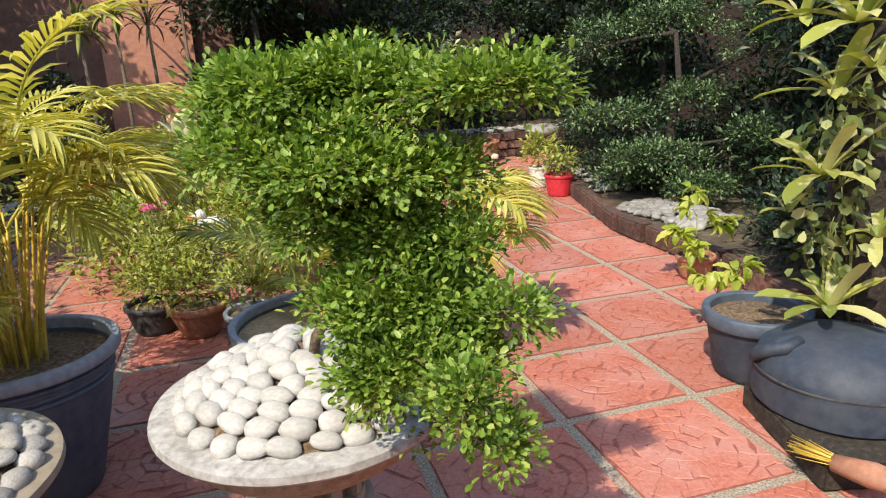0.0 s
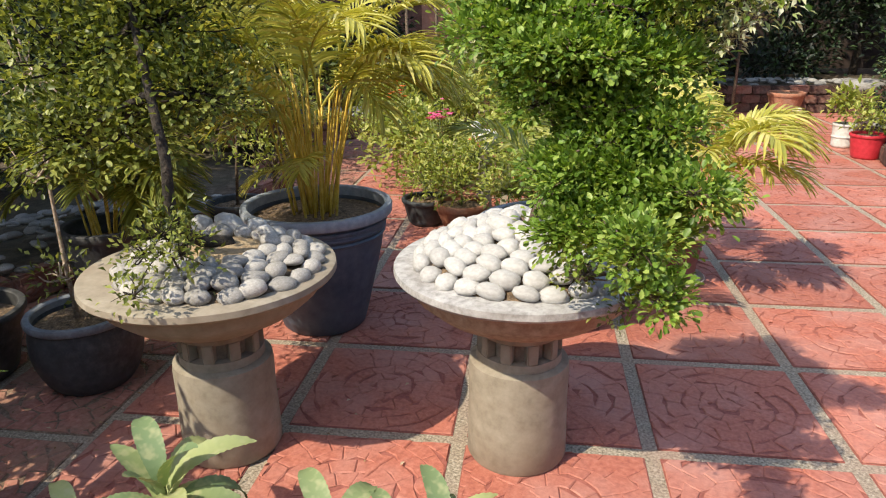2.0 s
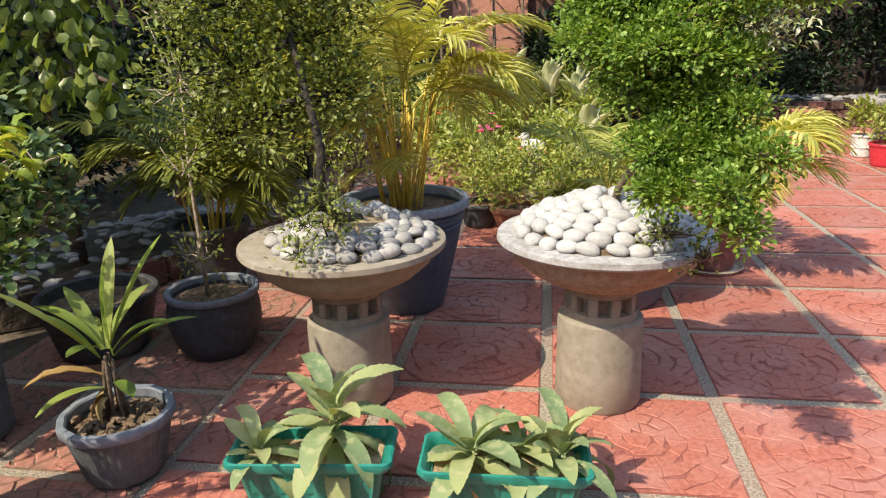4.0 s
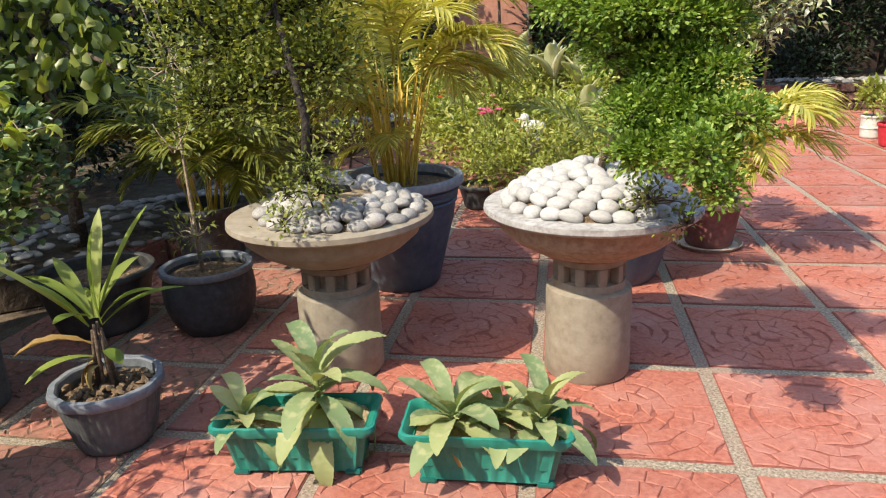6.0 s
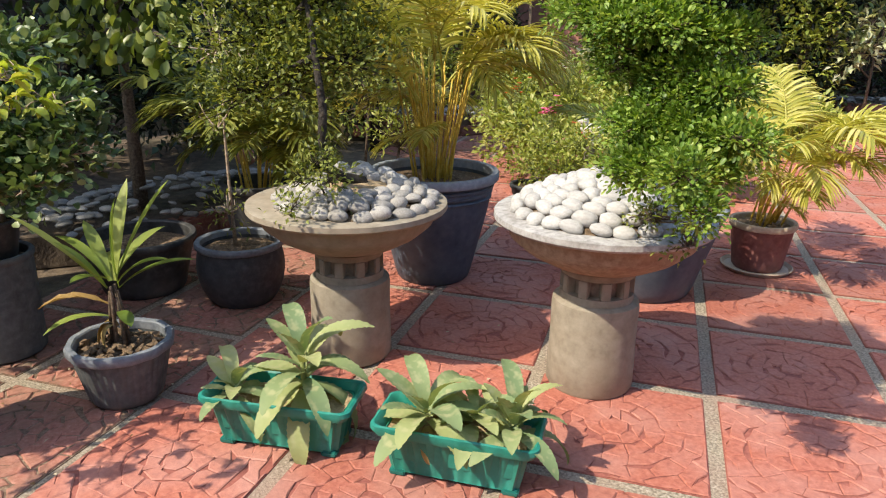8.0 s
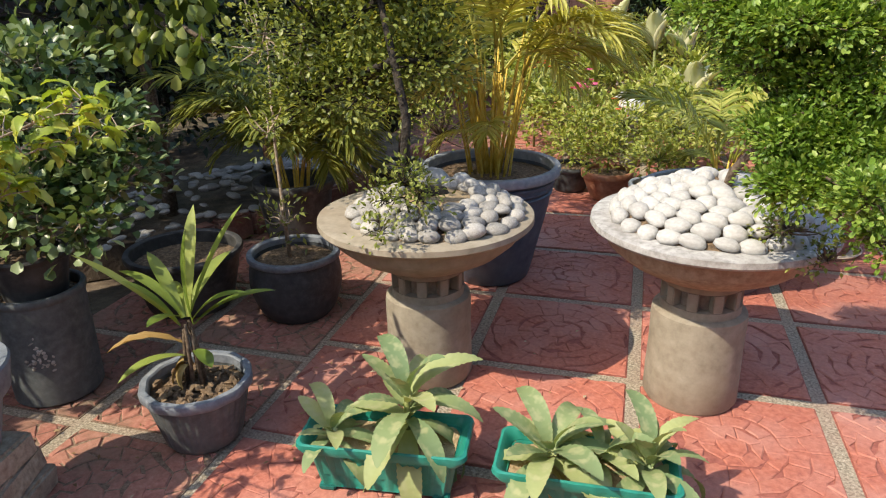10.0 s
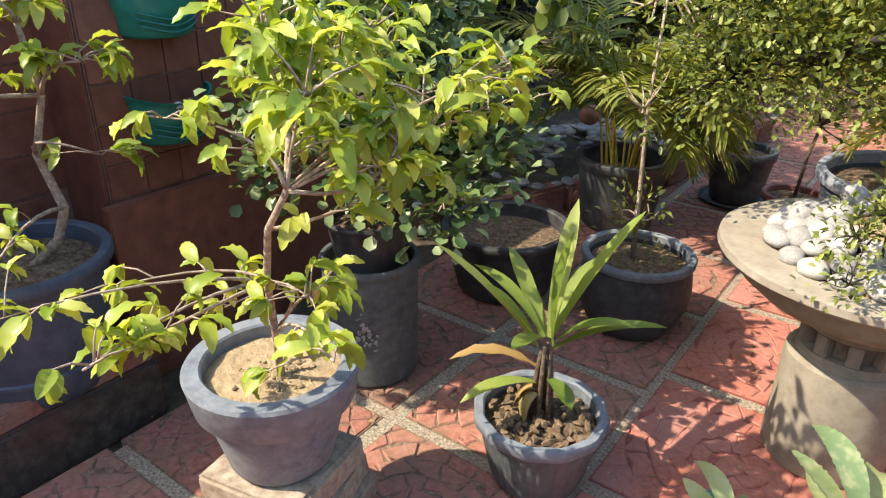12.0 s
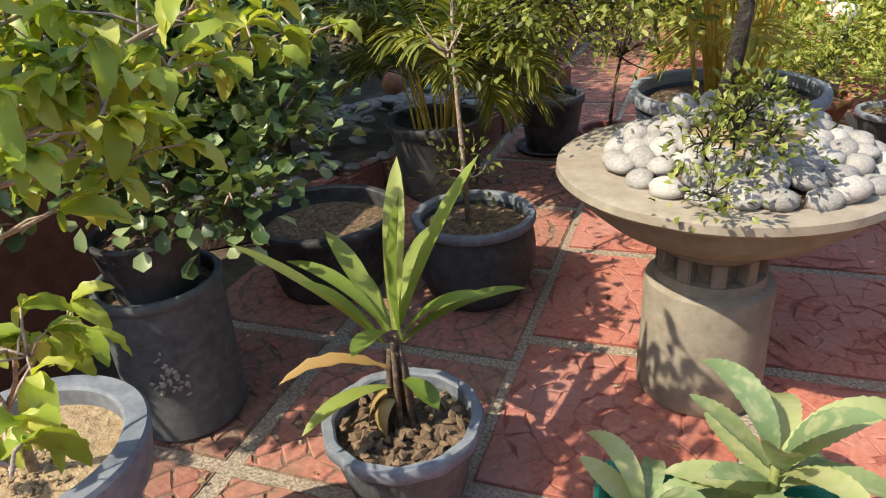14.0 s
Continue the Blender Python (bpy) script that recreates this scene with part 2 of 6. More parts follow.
# Darker copy of the green leaflet: the feather palm's shade is in its colour.
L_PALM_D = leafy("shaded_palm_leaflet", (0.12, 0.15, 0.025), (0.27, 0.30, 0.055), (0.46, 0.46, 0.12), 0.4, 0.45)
L_LIME = leafy("lime_leaf", (0.26, 0.37, 0.045), (0.44, 0.53, 0.085), (0.66, 0.68, 0.18), 0.5, 0.4, True)
L_STRAP = leafy("strap_leaf", (0.15, 0.23, 0.04), (0.28, 0.37, 0.075), (0.43, 0.49, 0.14), 0.42, 0.42, True)
L_SUCC = leafy("succulent_leaf", (0.19, 0.28, 0.135), (0.30, 0.37, 0.165), (0.44, 0.47, 0.20), 0.3, 0.62, True, (0.46, 0.47, 0.26))
L_ROUND = leafy("round_green_leaf", (0.045, 0.09, 0.03), (0.15, 0.23, 0.085), (0.42, 0.50, 0.26), 0.3, 0.36)
L_VINE = leafy("vine_leaf", (0.06, 0.10, 0.015), (0.20, 0.26, 0.05), (0.50, 0.52, 0.15), 0.45, 0.35)
# Hedge leaves near black: the shade on the background planting is in the colour.
L_HEDGE = leafy("shade_dark_green_leaf", (0.003, 0.008, 0.003), (0.010, 0.026, 0.010), (0.065, 0.12, 0.042), 0.2, 0.5)
L_TOPI = leafy("topiary_leaf", (0.010, 0.026, 0.010), (0.065, 0.13, 0.048), (0.30, 0.44, 0.18), 0.25, 0.42)
L_MIXED = leafy("mixed_yellow_green_leaf", (0.18, 0.24, 0.035), (0.38, 0.43, 0.08), (0.62, 0.60, 0.20), 0.4, 0.45)
L_CREAM = leafy("cream_variegated_leaf", (0.25, 0.33, 0.10), (0.62, 0.64, 0.42), (0.80, 0.80, 0.66), 0.35, 0.5)
L_CREEP = leafy("pale_creeper_leaf", (0.05, 0.08, 0.02), (0.19, 0.24, 0.07), (0.50, 0.51, 0.24), 0.3, 0.45)
L_BROM = leafy("bromeliad_leaf", (0.17, 0.22, 0.04), (0.38, 0.42, 0.09), (0.64, 0.62, 0.28), 0.35, 0.4, True, (0.62, 0.58, 0.36))
L_PINK = leafy("pink_petal", (0.60, 0.06, 0.20), (0.75, 0.12, 0.32), (0.85, 0.30, 0.45), 0.3, 0.5)
L_DRY = leafy("dry_tan_leaf", (0.32, 0.20, 0.07), (0.48, 0.34, 0.13), (0.60, 0.48, 0.22), 0.25, 0.6, True)
L_ORANGE = leafy("orange_red_petal", (0.55, 0.08, 0.02), (0.70, 0.14, 0.04), (0.75, 0.25, 0.08), 0.3, 0.5)


# ---- builders ----
def finish(name, verts, faces, mat, parent=None, label="", smooth=True):
    me = bpy.data.meshes.new(name)
    me.from_pydata(verts, [], faces)
    me.materials.append(mat)
    if smooth:
        me.polygons.foreach_set("use_smooth", [True] * len(me.polygons))
    me.update()
    ob = new(name, me)
    if parent:
        ob.parent = parent
    if label:
        tagged(ob, label)
    return ob


def part(name, bm, mat, parent=None, label="", smooth=True):
    me = bpy.data.meshes.new(name)
    bm.to_mesh(me)
    bm.free()
    me.materials.append(mat)
    if smooth:
        me.polygons.foreach_set("use_smooth", [True] * len(me.polygons))
        me.set_sharp_from_angle(angle=radians(42))
    ob = new(name, me)
    if parent:
        ob.parent = parent
    if label:
        tagged(ob, label)
    return ob


def thing(name, m, label, category, group="", kind=""):
    ob = new(name)
    ob.empty_display_size = 0.05
    ob.matrix_world = m
    return tagged(ob, label, category, group, kind)


def lathe(profile, seg=44, wave=None):
    """Turns (radius, height) pairs round z. wave(angle, radius, height) gives a factor for the radius."""
    bm = bmesh.new()
    rings = []
    for r, z in profile:
        if r < 1e-5:
            rings.append([bm.verts.new((0, 0, z))])
            continue
        ring = []
        for i in range(seg):
            a = 2 * math.pi * i / seg
            k = wave(a, r, z) if wave else 1.0
            ring.append(bm.verts.new((r * k * math.cos(a), r * k * math.sin(a), z)))
        rings.append(ring)
    for a, b in zip(rings, rings[1:]):
        for i in range(seg):
            j = (i + 1) % seg
            if len(a) == 1 and len(b) == 1:
                continue
            if len(a) == 1:
                bm.faces.new((a[0], b[j], b[i]))
            elif len(b) == 1:
                bm.faces.new((a[i], a[j], b[0]))
            else:
                bm.faces.new((a[i], a[j], b[j], b[i]))
    bmesh.ops.recalc_face_normals(bm, faces=bm.faces)
    return bm


def box(size, at=(0, 0, 0), bevel=0.006, rz=0, taper=1.0, rough=0.0):
    """A bevelled box that stands on at."""
    bm = bmesh.new()
    bmesh.ops.create_cube(bm, size=1.0)
    for v in bm.verts:
        k = taper if v.co.z < 0 else 1.0
        v.co = Vector((v.co.x * size[0] * k, v.co.y * size[1] * k, (v.co.z + 0.5) * size[2]))
        if rough:
            v.co += Vector((random.uniform(-rough, rough), random.uniform(-rough, rough), random.uniform(-rough, rough) if v.co.z > 0.01 else 0))
    if bevel:
        bmesh.ops.bevel(bm, geom=bm.edges[:], offset=bevel, segments=2, affect="EDGES")
    bmesh.ops.transform(bm, matrix=pose(*at, 0, 0, rz), verts=bm.verts)
    return bm


def tube(points, radii, sides=7, verts=None, faces=None):
    """A tapered tube along points, added to the lists of a mesh."""
    verts = [] if verts is None else verts
    faces = [] if faces is None else faces
    pts = [Vector(p) for p in points]
    first = len(verts)
    for i, p in enumerate(pts):
        d = (pts[min(i + 1, len(pts) - 1)] - pts[max(i - 1, 0)]).normalized()
        side = d.cross(Vector((0.31, 0.83, 0.47))).normalized()
        other = d.cross(side)
        for s in range(sides):
            a = 2 * math.pi * s / sides
            verts.append(tuple(p + radii[i] * (math.cos(a) * side + math.sin(a) * other)))
    for i in range(len(pts) - 1):
        for s in range(sides):
            t = (s + 1) % sides
            faces.append((first + i * sides + s, first + i * sides + t, first + (i + 1) * sides + t, first + (i + 1) * sides + s))
    faces.append(tuple(first + (len(pts) - 1) * sides + s for s in range(sides)))
    faces.append(tuple(first + s for s in reversed(range(sides))))
    return verts, faces


def bezier(a, b, c, n=7):
    a, b, c = Vector(a), Vector(b), Vector(c)
    return [(1 - t) ** 2 * a + 2 * t * (1 - t) * b + t * t * c for t in [i / (n - 1) for i in range(n)]]


RNG = np.random.default_rng(7)


def unit(a):
    return a / np.maximum(np.linalg.norm(a, axis=-1, keepdims=True), 1e-9)


def leaf_mesh(name, at, way, up, length, width, mat, parent=None, label="", fold=0.25, rounded=False):
    """One mesh of many small leaves: each a blade of four faces, folded along its rib or cupped and rounded."""
    n = len(at)
    way = unit(way)
    side = unit(np.cross(way, up))
    nor = np.cross(side, way)
    length, width = np.reshape(length, (-1, 1)), np.reshape(width, (-1, 1))
    if rounded:
        v = np.empty((n, 7, 3))
        v[:, 0] = at
        for q, (l, w, h) in enumerate(((0.38, 0.42, 0.18), (0.80, 0.44, 0.16))):
            v[:, 1 + 2 * q] = at + way * length * l + side * width * w + nor * width * h
            v[:, 2 + 2 * q] = at + way * length * l - side * width * w + nor * width * h
        v[:, 5] = at + way * length * 0.55 + nor * width * 0.02
        v[:, 6] = at + way * length - nor * length * 0.06
        f = np.array([(0, 1, 5), (0, 5, 2), (1, 3, 5), (2, 5, 4), (3, 6, 5), (4, 5, 6)])
    else:
        v = np.empty((n, 5, 3))
        v[:, 0] = at
        v[:, 1] = at + way * length * 0.45 + side * width * 0.5 + nor * width * fold
        v[:, 2] = at + way * length * 0.45 - side * width * 0.5 + nor * width * fold
        v[:, 3] = at + way * length * 0.5
        v[:, 4] = at + way * length - nor * length * 0.12
        f = np.array([(0, 1, 3), (0, 3, 2), (1, 4, 3), (3, 4, 2)])
    m = v.shape[1]
    faces = (np.arange(n)[:, None, None] * m + f[None]).reshape(-1, 3)
    me = bpy.data.meshes.new(name)
    me.vertices.add(n * m)
    me.vertices.foreach_set("co", v.reshape(-1))
    me.loops.add(len(faces) * 3)
    me.loops.foreach_set("vertex_index", faces.reshape(-1).astype(np.int32))
    me.polygons.add(len(faces))
    me.polygons.foreach_set("loop_start", np.arange(0, len(faces) * 3, 3, dtype=np.int32))
    me.polygons.foreach_set("loop_total", np.full(len(faces), 3, dtype=np.int32))
    me.update(calc_edges=True)
    me.materials.append(mat)
    ob = new(name, me)
    if parent:
        ob.parent = parent
    if label:
        tagged(ob, label)
    return ob


def pad_points(centre, radii, clumps, per_clump, spread, hollow=0.55):
    """Leaf places and ways for an uneven cushion of foliage: clumps on and near the outside of an ellipsoid."""
    c, r = np.array(centre), np.array(radii)
    d = unit(RNG.normal(size=(clumps, 3)))
    d[:, 2] = np.where(d[:, 2] < -0.5, -d[:, 2], d[:, 2])
    k = hollow + (1 - hollow) * RNG.random((clumps, 1)) ** 0.6
    k *= 1 + 0.16 * RNG.normal(size=(clumps, 1))
    cc = c + d * k * r
    p = np.repeat(cc, per_clump, axis=0)
    off = RNG.normal(size=(len(p), 3)) * spread
    w = unit(np.repeat(d * np.array([1, 1, 0.7]), per_clump, axis=0) * 0.5 + unit(off) * 0.7 + RNG.normal(size=off.shape) * 0.35 + np.array([0, 0, 0.12]))
    return p + off, w, cc


def ups(n, tilt=0.42):
    return unit(np.array([0, 0, 1.0]) + RNG.normal(size=(n, 3)) * tilt)


def bush(name, base, pads, leaf, width, mat, bark, label, category="shrub", trunk=None, trunk_r=0.02, clumps=60, per=22, spread=0.03, twig_r=0.003, group="", hollow=0.55, rounded=False, hang=0.0):
    """A woody plant: trunk through the given points, a limb to each cushion, twigs to its clumps, and leaves."""
    root = thing(name, Matrix.Translation(base), label, category, group)
    b = Vector(base)
    line = [Vector(p) - b for p in (trunk or [base, (base[0], base[1], base[2] + 0.4)])]
    n = len(line)
    v, f = tube(line, [trunk_r * (1 - 0.6 * i / max(n - 1, 1)) for i in range(n)], 9)
    part_trunk = finish("trunk", v, f, bark, root)
    at, way = [], []
    wv, wf = [], []
    for i, (c, r, *density) in enumerate(pads):
        k = density[0] if density else 1.0
        cl = np.array(c) - np.array(base)
        p, w, cc = pad_points(cl, r, max(4, int(clumps * k)), per, spread, hollow)
        at.append(p), way.append(w)
        lv, lf = [], []
        start = min(line, key=lambda q: (q - Vector(cl)).length + 0.3 * max(0, q.z - cl[2]))
        mid = (start + Vector(cl)) / 2 + Vector(RNG.normal(size=3)) * 0.03
        tube(bezier(start, mid, cl, 6), [trunk_r * (0.5 - 0.055 * j) for j in range(6)], 6, lv, lf)
        for q in cc[:: max(1, len(cc) // 26)]:
            m = (Vector(cl) + Vector(q)) / 2 + Vector(RNG.normal(size=3)) * 0.02
            tube(bezier(cl, m, q, 4), [twig_r * 1.6, twig_r * 1.3, twig_r, twig_r * 0.5], 4, wv, wf)
        finish("limb", lv, lf, bark, root)
    tagged(finish("twig_tangle", wv, wf, bark, root), kind="stuff")
    at, way = np.concatenate(at), np.concatenate(way)
    n = len(at)
    face = ups(n)
    if hang:
        way = unit(way * (1 - hang) + np.array([0, 0, -1.0]) * hang)
        face = unit(RNG.normal(size=(n, 3)) * np.array([1, 1, 0.3]))
    leaf_mesh("crown", at, way, face, leaf * RNG.uniform(0.65, 1.25, n), width * RNG.uniform(0.7, 1.2, n), mat, root, rounded=rounded)
    return root


def strap(length, width, rise, droop, sections=8, thick=0.002, belly=0.45, fold=0.18, teeth=0.0, base_w=0.25, sheet=False, wavy=0.0):
    """A closed blade along +x that rises at its foot and arches over."""
    v, f = [], []
    x = z = 0.0
    a = rise
    step = length / sections
    for i in range(sections + 1):
        s = i / sections
        shape = base_w + (1 - base_w) * math.sin(math.pi * min(1, s / (2 * belly))) if s < belly else math.cos(math.pi / 2 * ((s - belly) / (1 - belly))) ** 0.7
        w = width * 0.5 * max(shape, 0.02) * (1 + (teeth if i % 2 else -teeth))
        nx, nz = -math.sin(a), math.cos(a)
        if sheet:
            h = w * fold
            k1, k2 = h + wavy * math.sin(i * 2.1), h + wavy * math.sin(i * 2.6 + 2)
            v += [(x + nx * k1, w, z + nz * k1), (x, 0, z), (x + nx * k2, -w, z + nz * k2)]
            x, z, a = x + step * math.cos(a), z + step * math.sin(a), a - droop / sections
            continue
        v += [(x + nx * w * fold, w, z + nz * w * fold), (x + nx * thick * 0.5, 0, z + nz * thick * 0.5), (x + nx * w * fold, -w, z + nz * w * fold), (x - nx * thick, 0, z - nz * thick)]
        x, z, a = x + step * math.cos(a), z + step * math.sin(a), a - droop / sections
    if sheet:
        for i in range(sections):
            f += [(3 * i, 3 * i + 1, 3 * i + 4, 3 * i + 3), (3 * i + 1, 3 * i + 2, 3 * i + 5, 3 * i + 4)]
        return v, f
    for i in range(sections):
        for j in range(4):
            k = (j + 1) % 4
            f.append((4 * i + j, 4 * i + k, 4 * i + 4 + k, 4 * i + 4 + j))
    f += [(3, 2, 1, 0), tuple(4 * sections + j for j in range(4))]
    return v, f


def strap_meshes(name, specs, mat):
    out = []
    for i, s in enumerate(specs):
        v, f = strap(**s)
        me = bpy.data.meshes.new(name)
        me.from_pydata(v, [], f)
        me.polygons.foreach_set("use_smooth", [True] * len(me.polygons))
        me.materials.append(mat)
        out.append(me)
    return out


def put(name, me, parent, m):
    ob = new(name, me)
    ob.parent = parent
    ob.matrix_basis = m
    return ob


def frond_mesh(length, rise, droop, leaflet, mat, pairs=28, bare=0.22, leaf_w=0.016):
    """A feather palm leaf along +x: a rib with two ranks of drooping leaflets."""
    v, f = [], []
    pts = []
    x = z = 0.0
    a = rise
    steps = 14
    for i in range(steps + 1):
        pts.append(Vector((x, 0, z)))
        x, z, a = x + length / steps * math.cos(a), z + length / steps * math.sin(a), a - droop / steps
    tube(pts, [0.0065 * (1 - 0.8 * i / steps) for i in range(steps + 1)], 5, v, f)
    for i in range(pairs):
        s = bare + (1 - bare) * (i + 0.5) / pairs
        k = s * steps
        j = min(int(k), steps - 1)
        p = pts[j].lerp(pts[j + 1], k - j)
        d = (pts[j + 1] - pts[j]).normalized()
        n = Vector((-d.z, 0, d.x))
        l = leaflet * (0.55 + 0.9 * math.sin(math.pi * (0.12 + 0.8 * (i / pairs)))) * 0.75
        for sgn in (1, -1):
            ang = radians(62 - 34 * i / pairs + RNG.uniform(-6, 6))
            way = (d * math.cos(ang) + Vector((0, sgn, 0)) * math.sin(ang) + n * RNG.uniform(0.15, 0.45)).normalized()
            sd = way.cross(n).normalized()
            w = leaf_w * 0.5
            fall = Vector((0, 0, -1))
            q = [p + way * l * t + fall * l * (0.42 * t * t) for t in (0, 0.35, 0.7, 1.0)]
            b0 = len(v)
            for t, ww in zip(q, (0.4, 1.0, 0.8, 0.05)):
                v.extend([tuple(t + sd * w * ww + n * w * 0.35), tuple(t - sd * w * ww + n * w * 0.35), tuple(t)])
            for r in range(3):
                c = b0 + 3 * r
                f.extend([(c, c + 2, c + 5, c + 3), (c + 2, c + 1, c + 4, c + 5)])
    me = bpy.data.meshes.new("frond")
    me.from_pydata(v, [], f)
    me.polygons.foreach_set("use_smooth", [True] * len(me.polygons))
    me.materials.append(mat)
    return me


def soil_disc(radius, z, mat, parent, label="", lumps=0.006):
    bm = bmesh.new()
    rings = [[bm.verts.new((0, 0, z + lumps))]]
    for k in range(1, 9):
        r = radius * k / 8
        rings.append([bm.verts.new((r * math.cos(a), r * math.sin(a), z + (RNG.uniform(-lumps, lumps) if k < 8 else -0.002) + 0.012 * (1 - (k / 8) ** 2))) for a in [2 * math.pi * i / 28 for i in range(28)]])
    for i in range(28):
        bm.faces.new((rings[0][0], rings[1][i], rings[1][(i + 1) % 28]))
    for a, b in zip(rings[1:], rings[2:]):
        for i in range(28):
            j = (i + 1) % 28
            bm.faces.new((a[i], b[i], b[j], a[j]))
    return part("soil", bm, mat, parent, label)


def pot(name, at, r_base, r_rim, height, mat, label, rim_mat=None, rim_h=0.03, rim_out=0.012, soil=M_SOIL, soil_drop=0.035, wall=0.012, wave=None, rings=(), dish=None, category="plant pot", group="", belly=0.0, seg=44, flare=0.002):
    """A round pot: hollow body, rim band, soil, and a dish below where it has one."""
    root = thing(name, Matrix.Translation(at), label, category, group)
    base_z = 0.0
    if dish:
        part("saucer", lathe([(0, 0.0), (dish - 0.02, 0.0), (dish, 0.022), (dish - 0.006, 0.026), (dish - 0.022, 0.008), (0, 0.008)]), rim_mat or mat, root)
        base_z = 0.008
    h = height
    rs = lambda t: r_base + (r_rim - r_base) * t + belly * math.sin(math.pi * t)
    prof = [(0, base_z), (rs(0) - 0.012, base_z), (rs(0), base_z + 0.012)]
    prof += [(rs(t), base_z + t * (h - rim_h)) for t in (0.12, 0.25, 0.4, 0.55, 0.7, 0.85)]
    for z in rings:
        prof += [(rs(z) + 0.0, z * h - 0.009), (rs(z) + 0.007, z * h - 0.005), (rs(z) + 0.007, z * h + 0.005), (rs(z), z * h + 0.009)]
    prof = sorted(prof[:3], key=lambda p: (p[1], p[0])) + sorted(prof[3:], key=lambda p: p[1])
    top = h - rim_h
    prof += [(rs(1) - 0.001, top), (rs(1) - wall, top), (rs(1) - wall, h - soil_drop - 0.03), (0, h - soil_drop - 0.03)]
    part("body", lathe(prof, seg, wave), mat, root)
    ro = r_rim + rim_out
    part("rim", lathe([(r_rim - wall - 0.002, top + 0.001), (ro - 0.004, top + 0.001), (ro, top + 0.006), (ro + flare, h - 0.008), (ro + flare - 0.005, h), (r_rim - wall + 0.003, h), (r_rim - wall - 0.002, h - 0.005), (r_rim - wall - 0.002, top + 0.001)], seg, wave), rim_mat or mat, root)
    soil_disc(r_rim - wall - 0.001, h - soil_drop, soil, root)
    return root


# ---- paving grid ----
GO, GA, TILE = Vector((0.16, 1.889, 0)), 18.4, 0.632
GU = Vector((math.cos(radians(GA)), math.sin(radians(GA)), 0))
GV = Vector((-GU.y, GU.x, 0))


def g(u, v, z=0.0):
    return GO + GU * u + GV * v + Vector((0, 0, z))


# ---- structure ----
me = bpy.data.meshes.new("ground")
bmg = bmesh.new()
bmesh.ops.create_grid(bmg, x_segments=40, y_segments=40, size=200)
for v in bmg.verts:
    v.co.z = -0.06
bmg.to_mesh(me)
bmg.free()
me.materials.append(M_EARTH)
tagged(new("ground", me), "dark garden earth under and round the paved yard", "ground", kind="structure")

floor = part("floor", box((10.2, 14.4, 0.05), (0, 0, 0), 0.0), M_GROUT, None, smooth=False)
floor.matrix_world = Matrix.Translation(g(2.1, 2.1, -0.058)) @ pose(0, 0, 0, 0, 0, GA)
tagged(floor, "red stamped paving with pebbled grey concrete joints", "floor", kind="structure")


def wall(name, u0, u1, v0, v1, h, mat, label, z=-0.06):
    ob = part(name, box((u1 - u0, v1 - v0, h), (0, 0, 0), 0.004), mat, None)
    ob.matrix_world = Matrix.Translation(g((u0 + u1) / 2, (v0 + v1) / 2, z)) @ pose(0, 0, 0, 0, 0, GA)
    return tagged(ob, label, "wall", kind="structure")


WALL_W = wall("wall_west", -3.750, -3.570, -5.2, -1.03, 1.6, M_WALL_GR, "brown tiled garden wall with pale joints")
wall("wall_pillar_side", -3.745, -3.332, -1.044, -1.032, 1.6, M_WALL_BR, "brown plastered flank of the wall pier")
PILLAR = wall("wall_pillar", -3.750, -3.330, -1.03, -0.16, 1.6, M_WALL_GR, "brown tiled wall pier with green hanging pots")
wall("wall_dado", -3.325, -3.285, -1.07, -0.12, 0.64, M_WALL_BR, "smooth brown plinth of the wall pier")
wall("wall_dado_west", -3.565, -3.530, -5.2, -1.10, 0.64, M_WALL_BR, "smooth brown plinth of the garden wall")
wall("wall_north", -7.6, 1.6, 8.25, 8.45, 3.2, M_WALL_DK, "plastered boundary wall behind the plants, its shade coloured brown")
wall("wall_north_pier", -2.05, -0.95, 8.12, 8.246, 3.2, M_WALL_PK, "terracotta pink plastered pier on the boundary wall")
wall("wall_north_far", 1.4, 9.2, 11.2, 11.4, 3.4, M_WALL_FAR, "brown boundary wall behind the trees, darkened for their shade")
wall("wall_east", 9.0, 9.2, -5.2, 11.2, 3.2, M_WALL_FAR, "brown boundary wall behind the trees, darkened for their shade")
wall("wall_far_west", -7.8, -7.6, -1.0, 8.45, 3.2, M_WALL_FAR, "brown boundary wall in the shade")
wall("wall_south", -3.62, 9.2, -5.4, -5.2, 3.2, M_WALL_BR, "brown house wall behind the yard")

curb = part("curb", box((0.45, 4.1, 0.21), (0, 0, 0), 0.012), M_CURB)
curb.matrix_world = Matrix.Translation(g(-3.31, -3.15, -0.06)) @ pose(0, 0, 0, 0, 0, GA)
tagged(curb, "dark mossy raised curb along the wall", "curb", kind="structure")
for k, (v, dz, rz) in enumerate(((-1.22, 0, 0), (-1.46, 0, 3), (-1.9, 0, -2))):
    b = part("brick", box((0.10, 0.21, 0.055), (0, 0, 0), 0.006, 0, 1.0, 0.003), M_BRICK)
    b.matrix_world = Matrix.Translation(g(-3.15, v, 0.15)) @ pose(0, 0, 0, 0, 0, GA + rz)
    tagged(b, "worn red brick lying on the curb", "brick", "bricks on the curb")


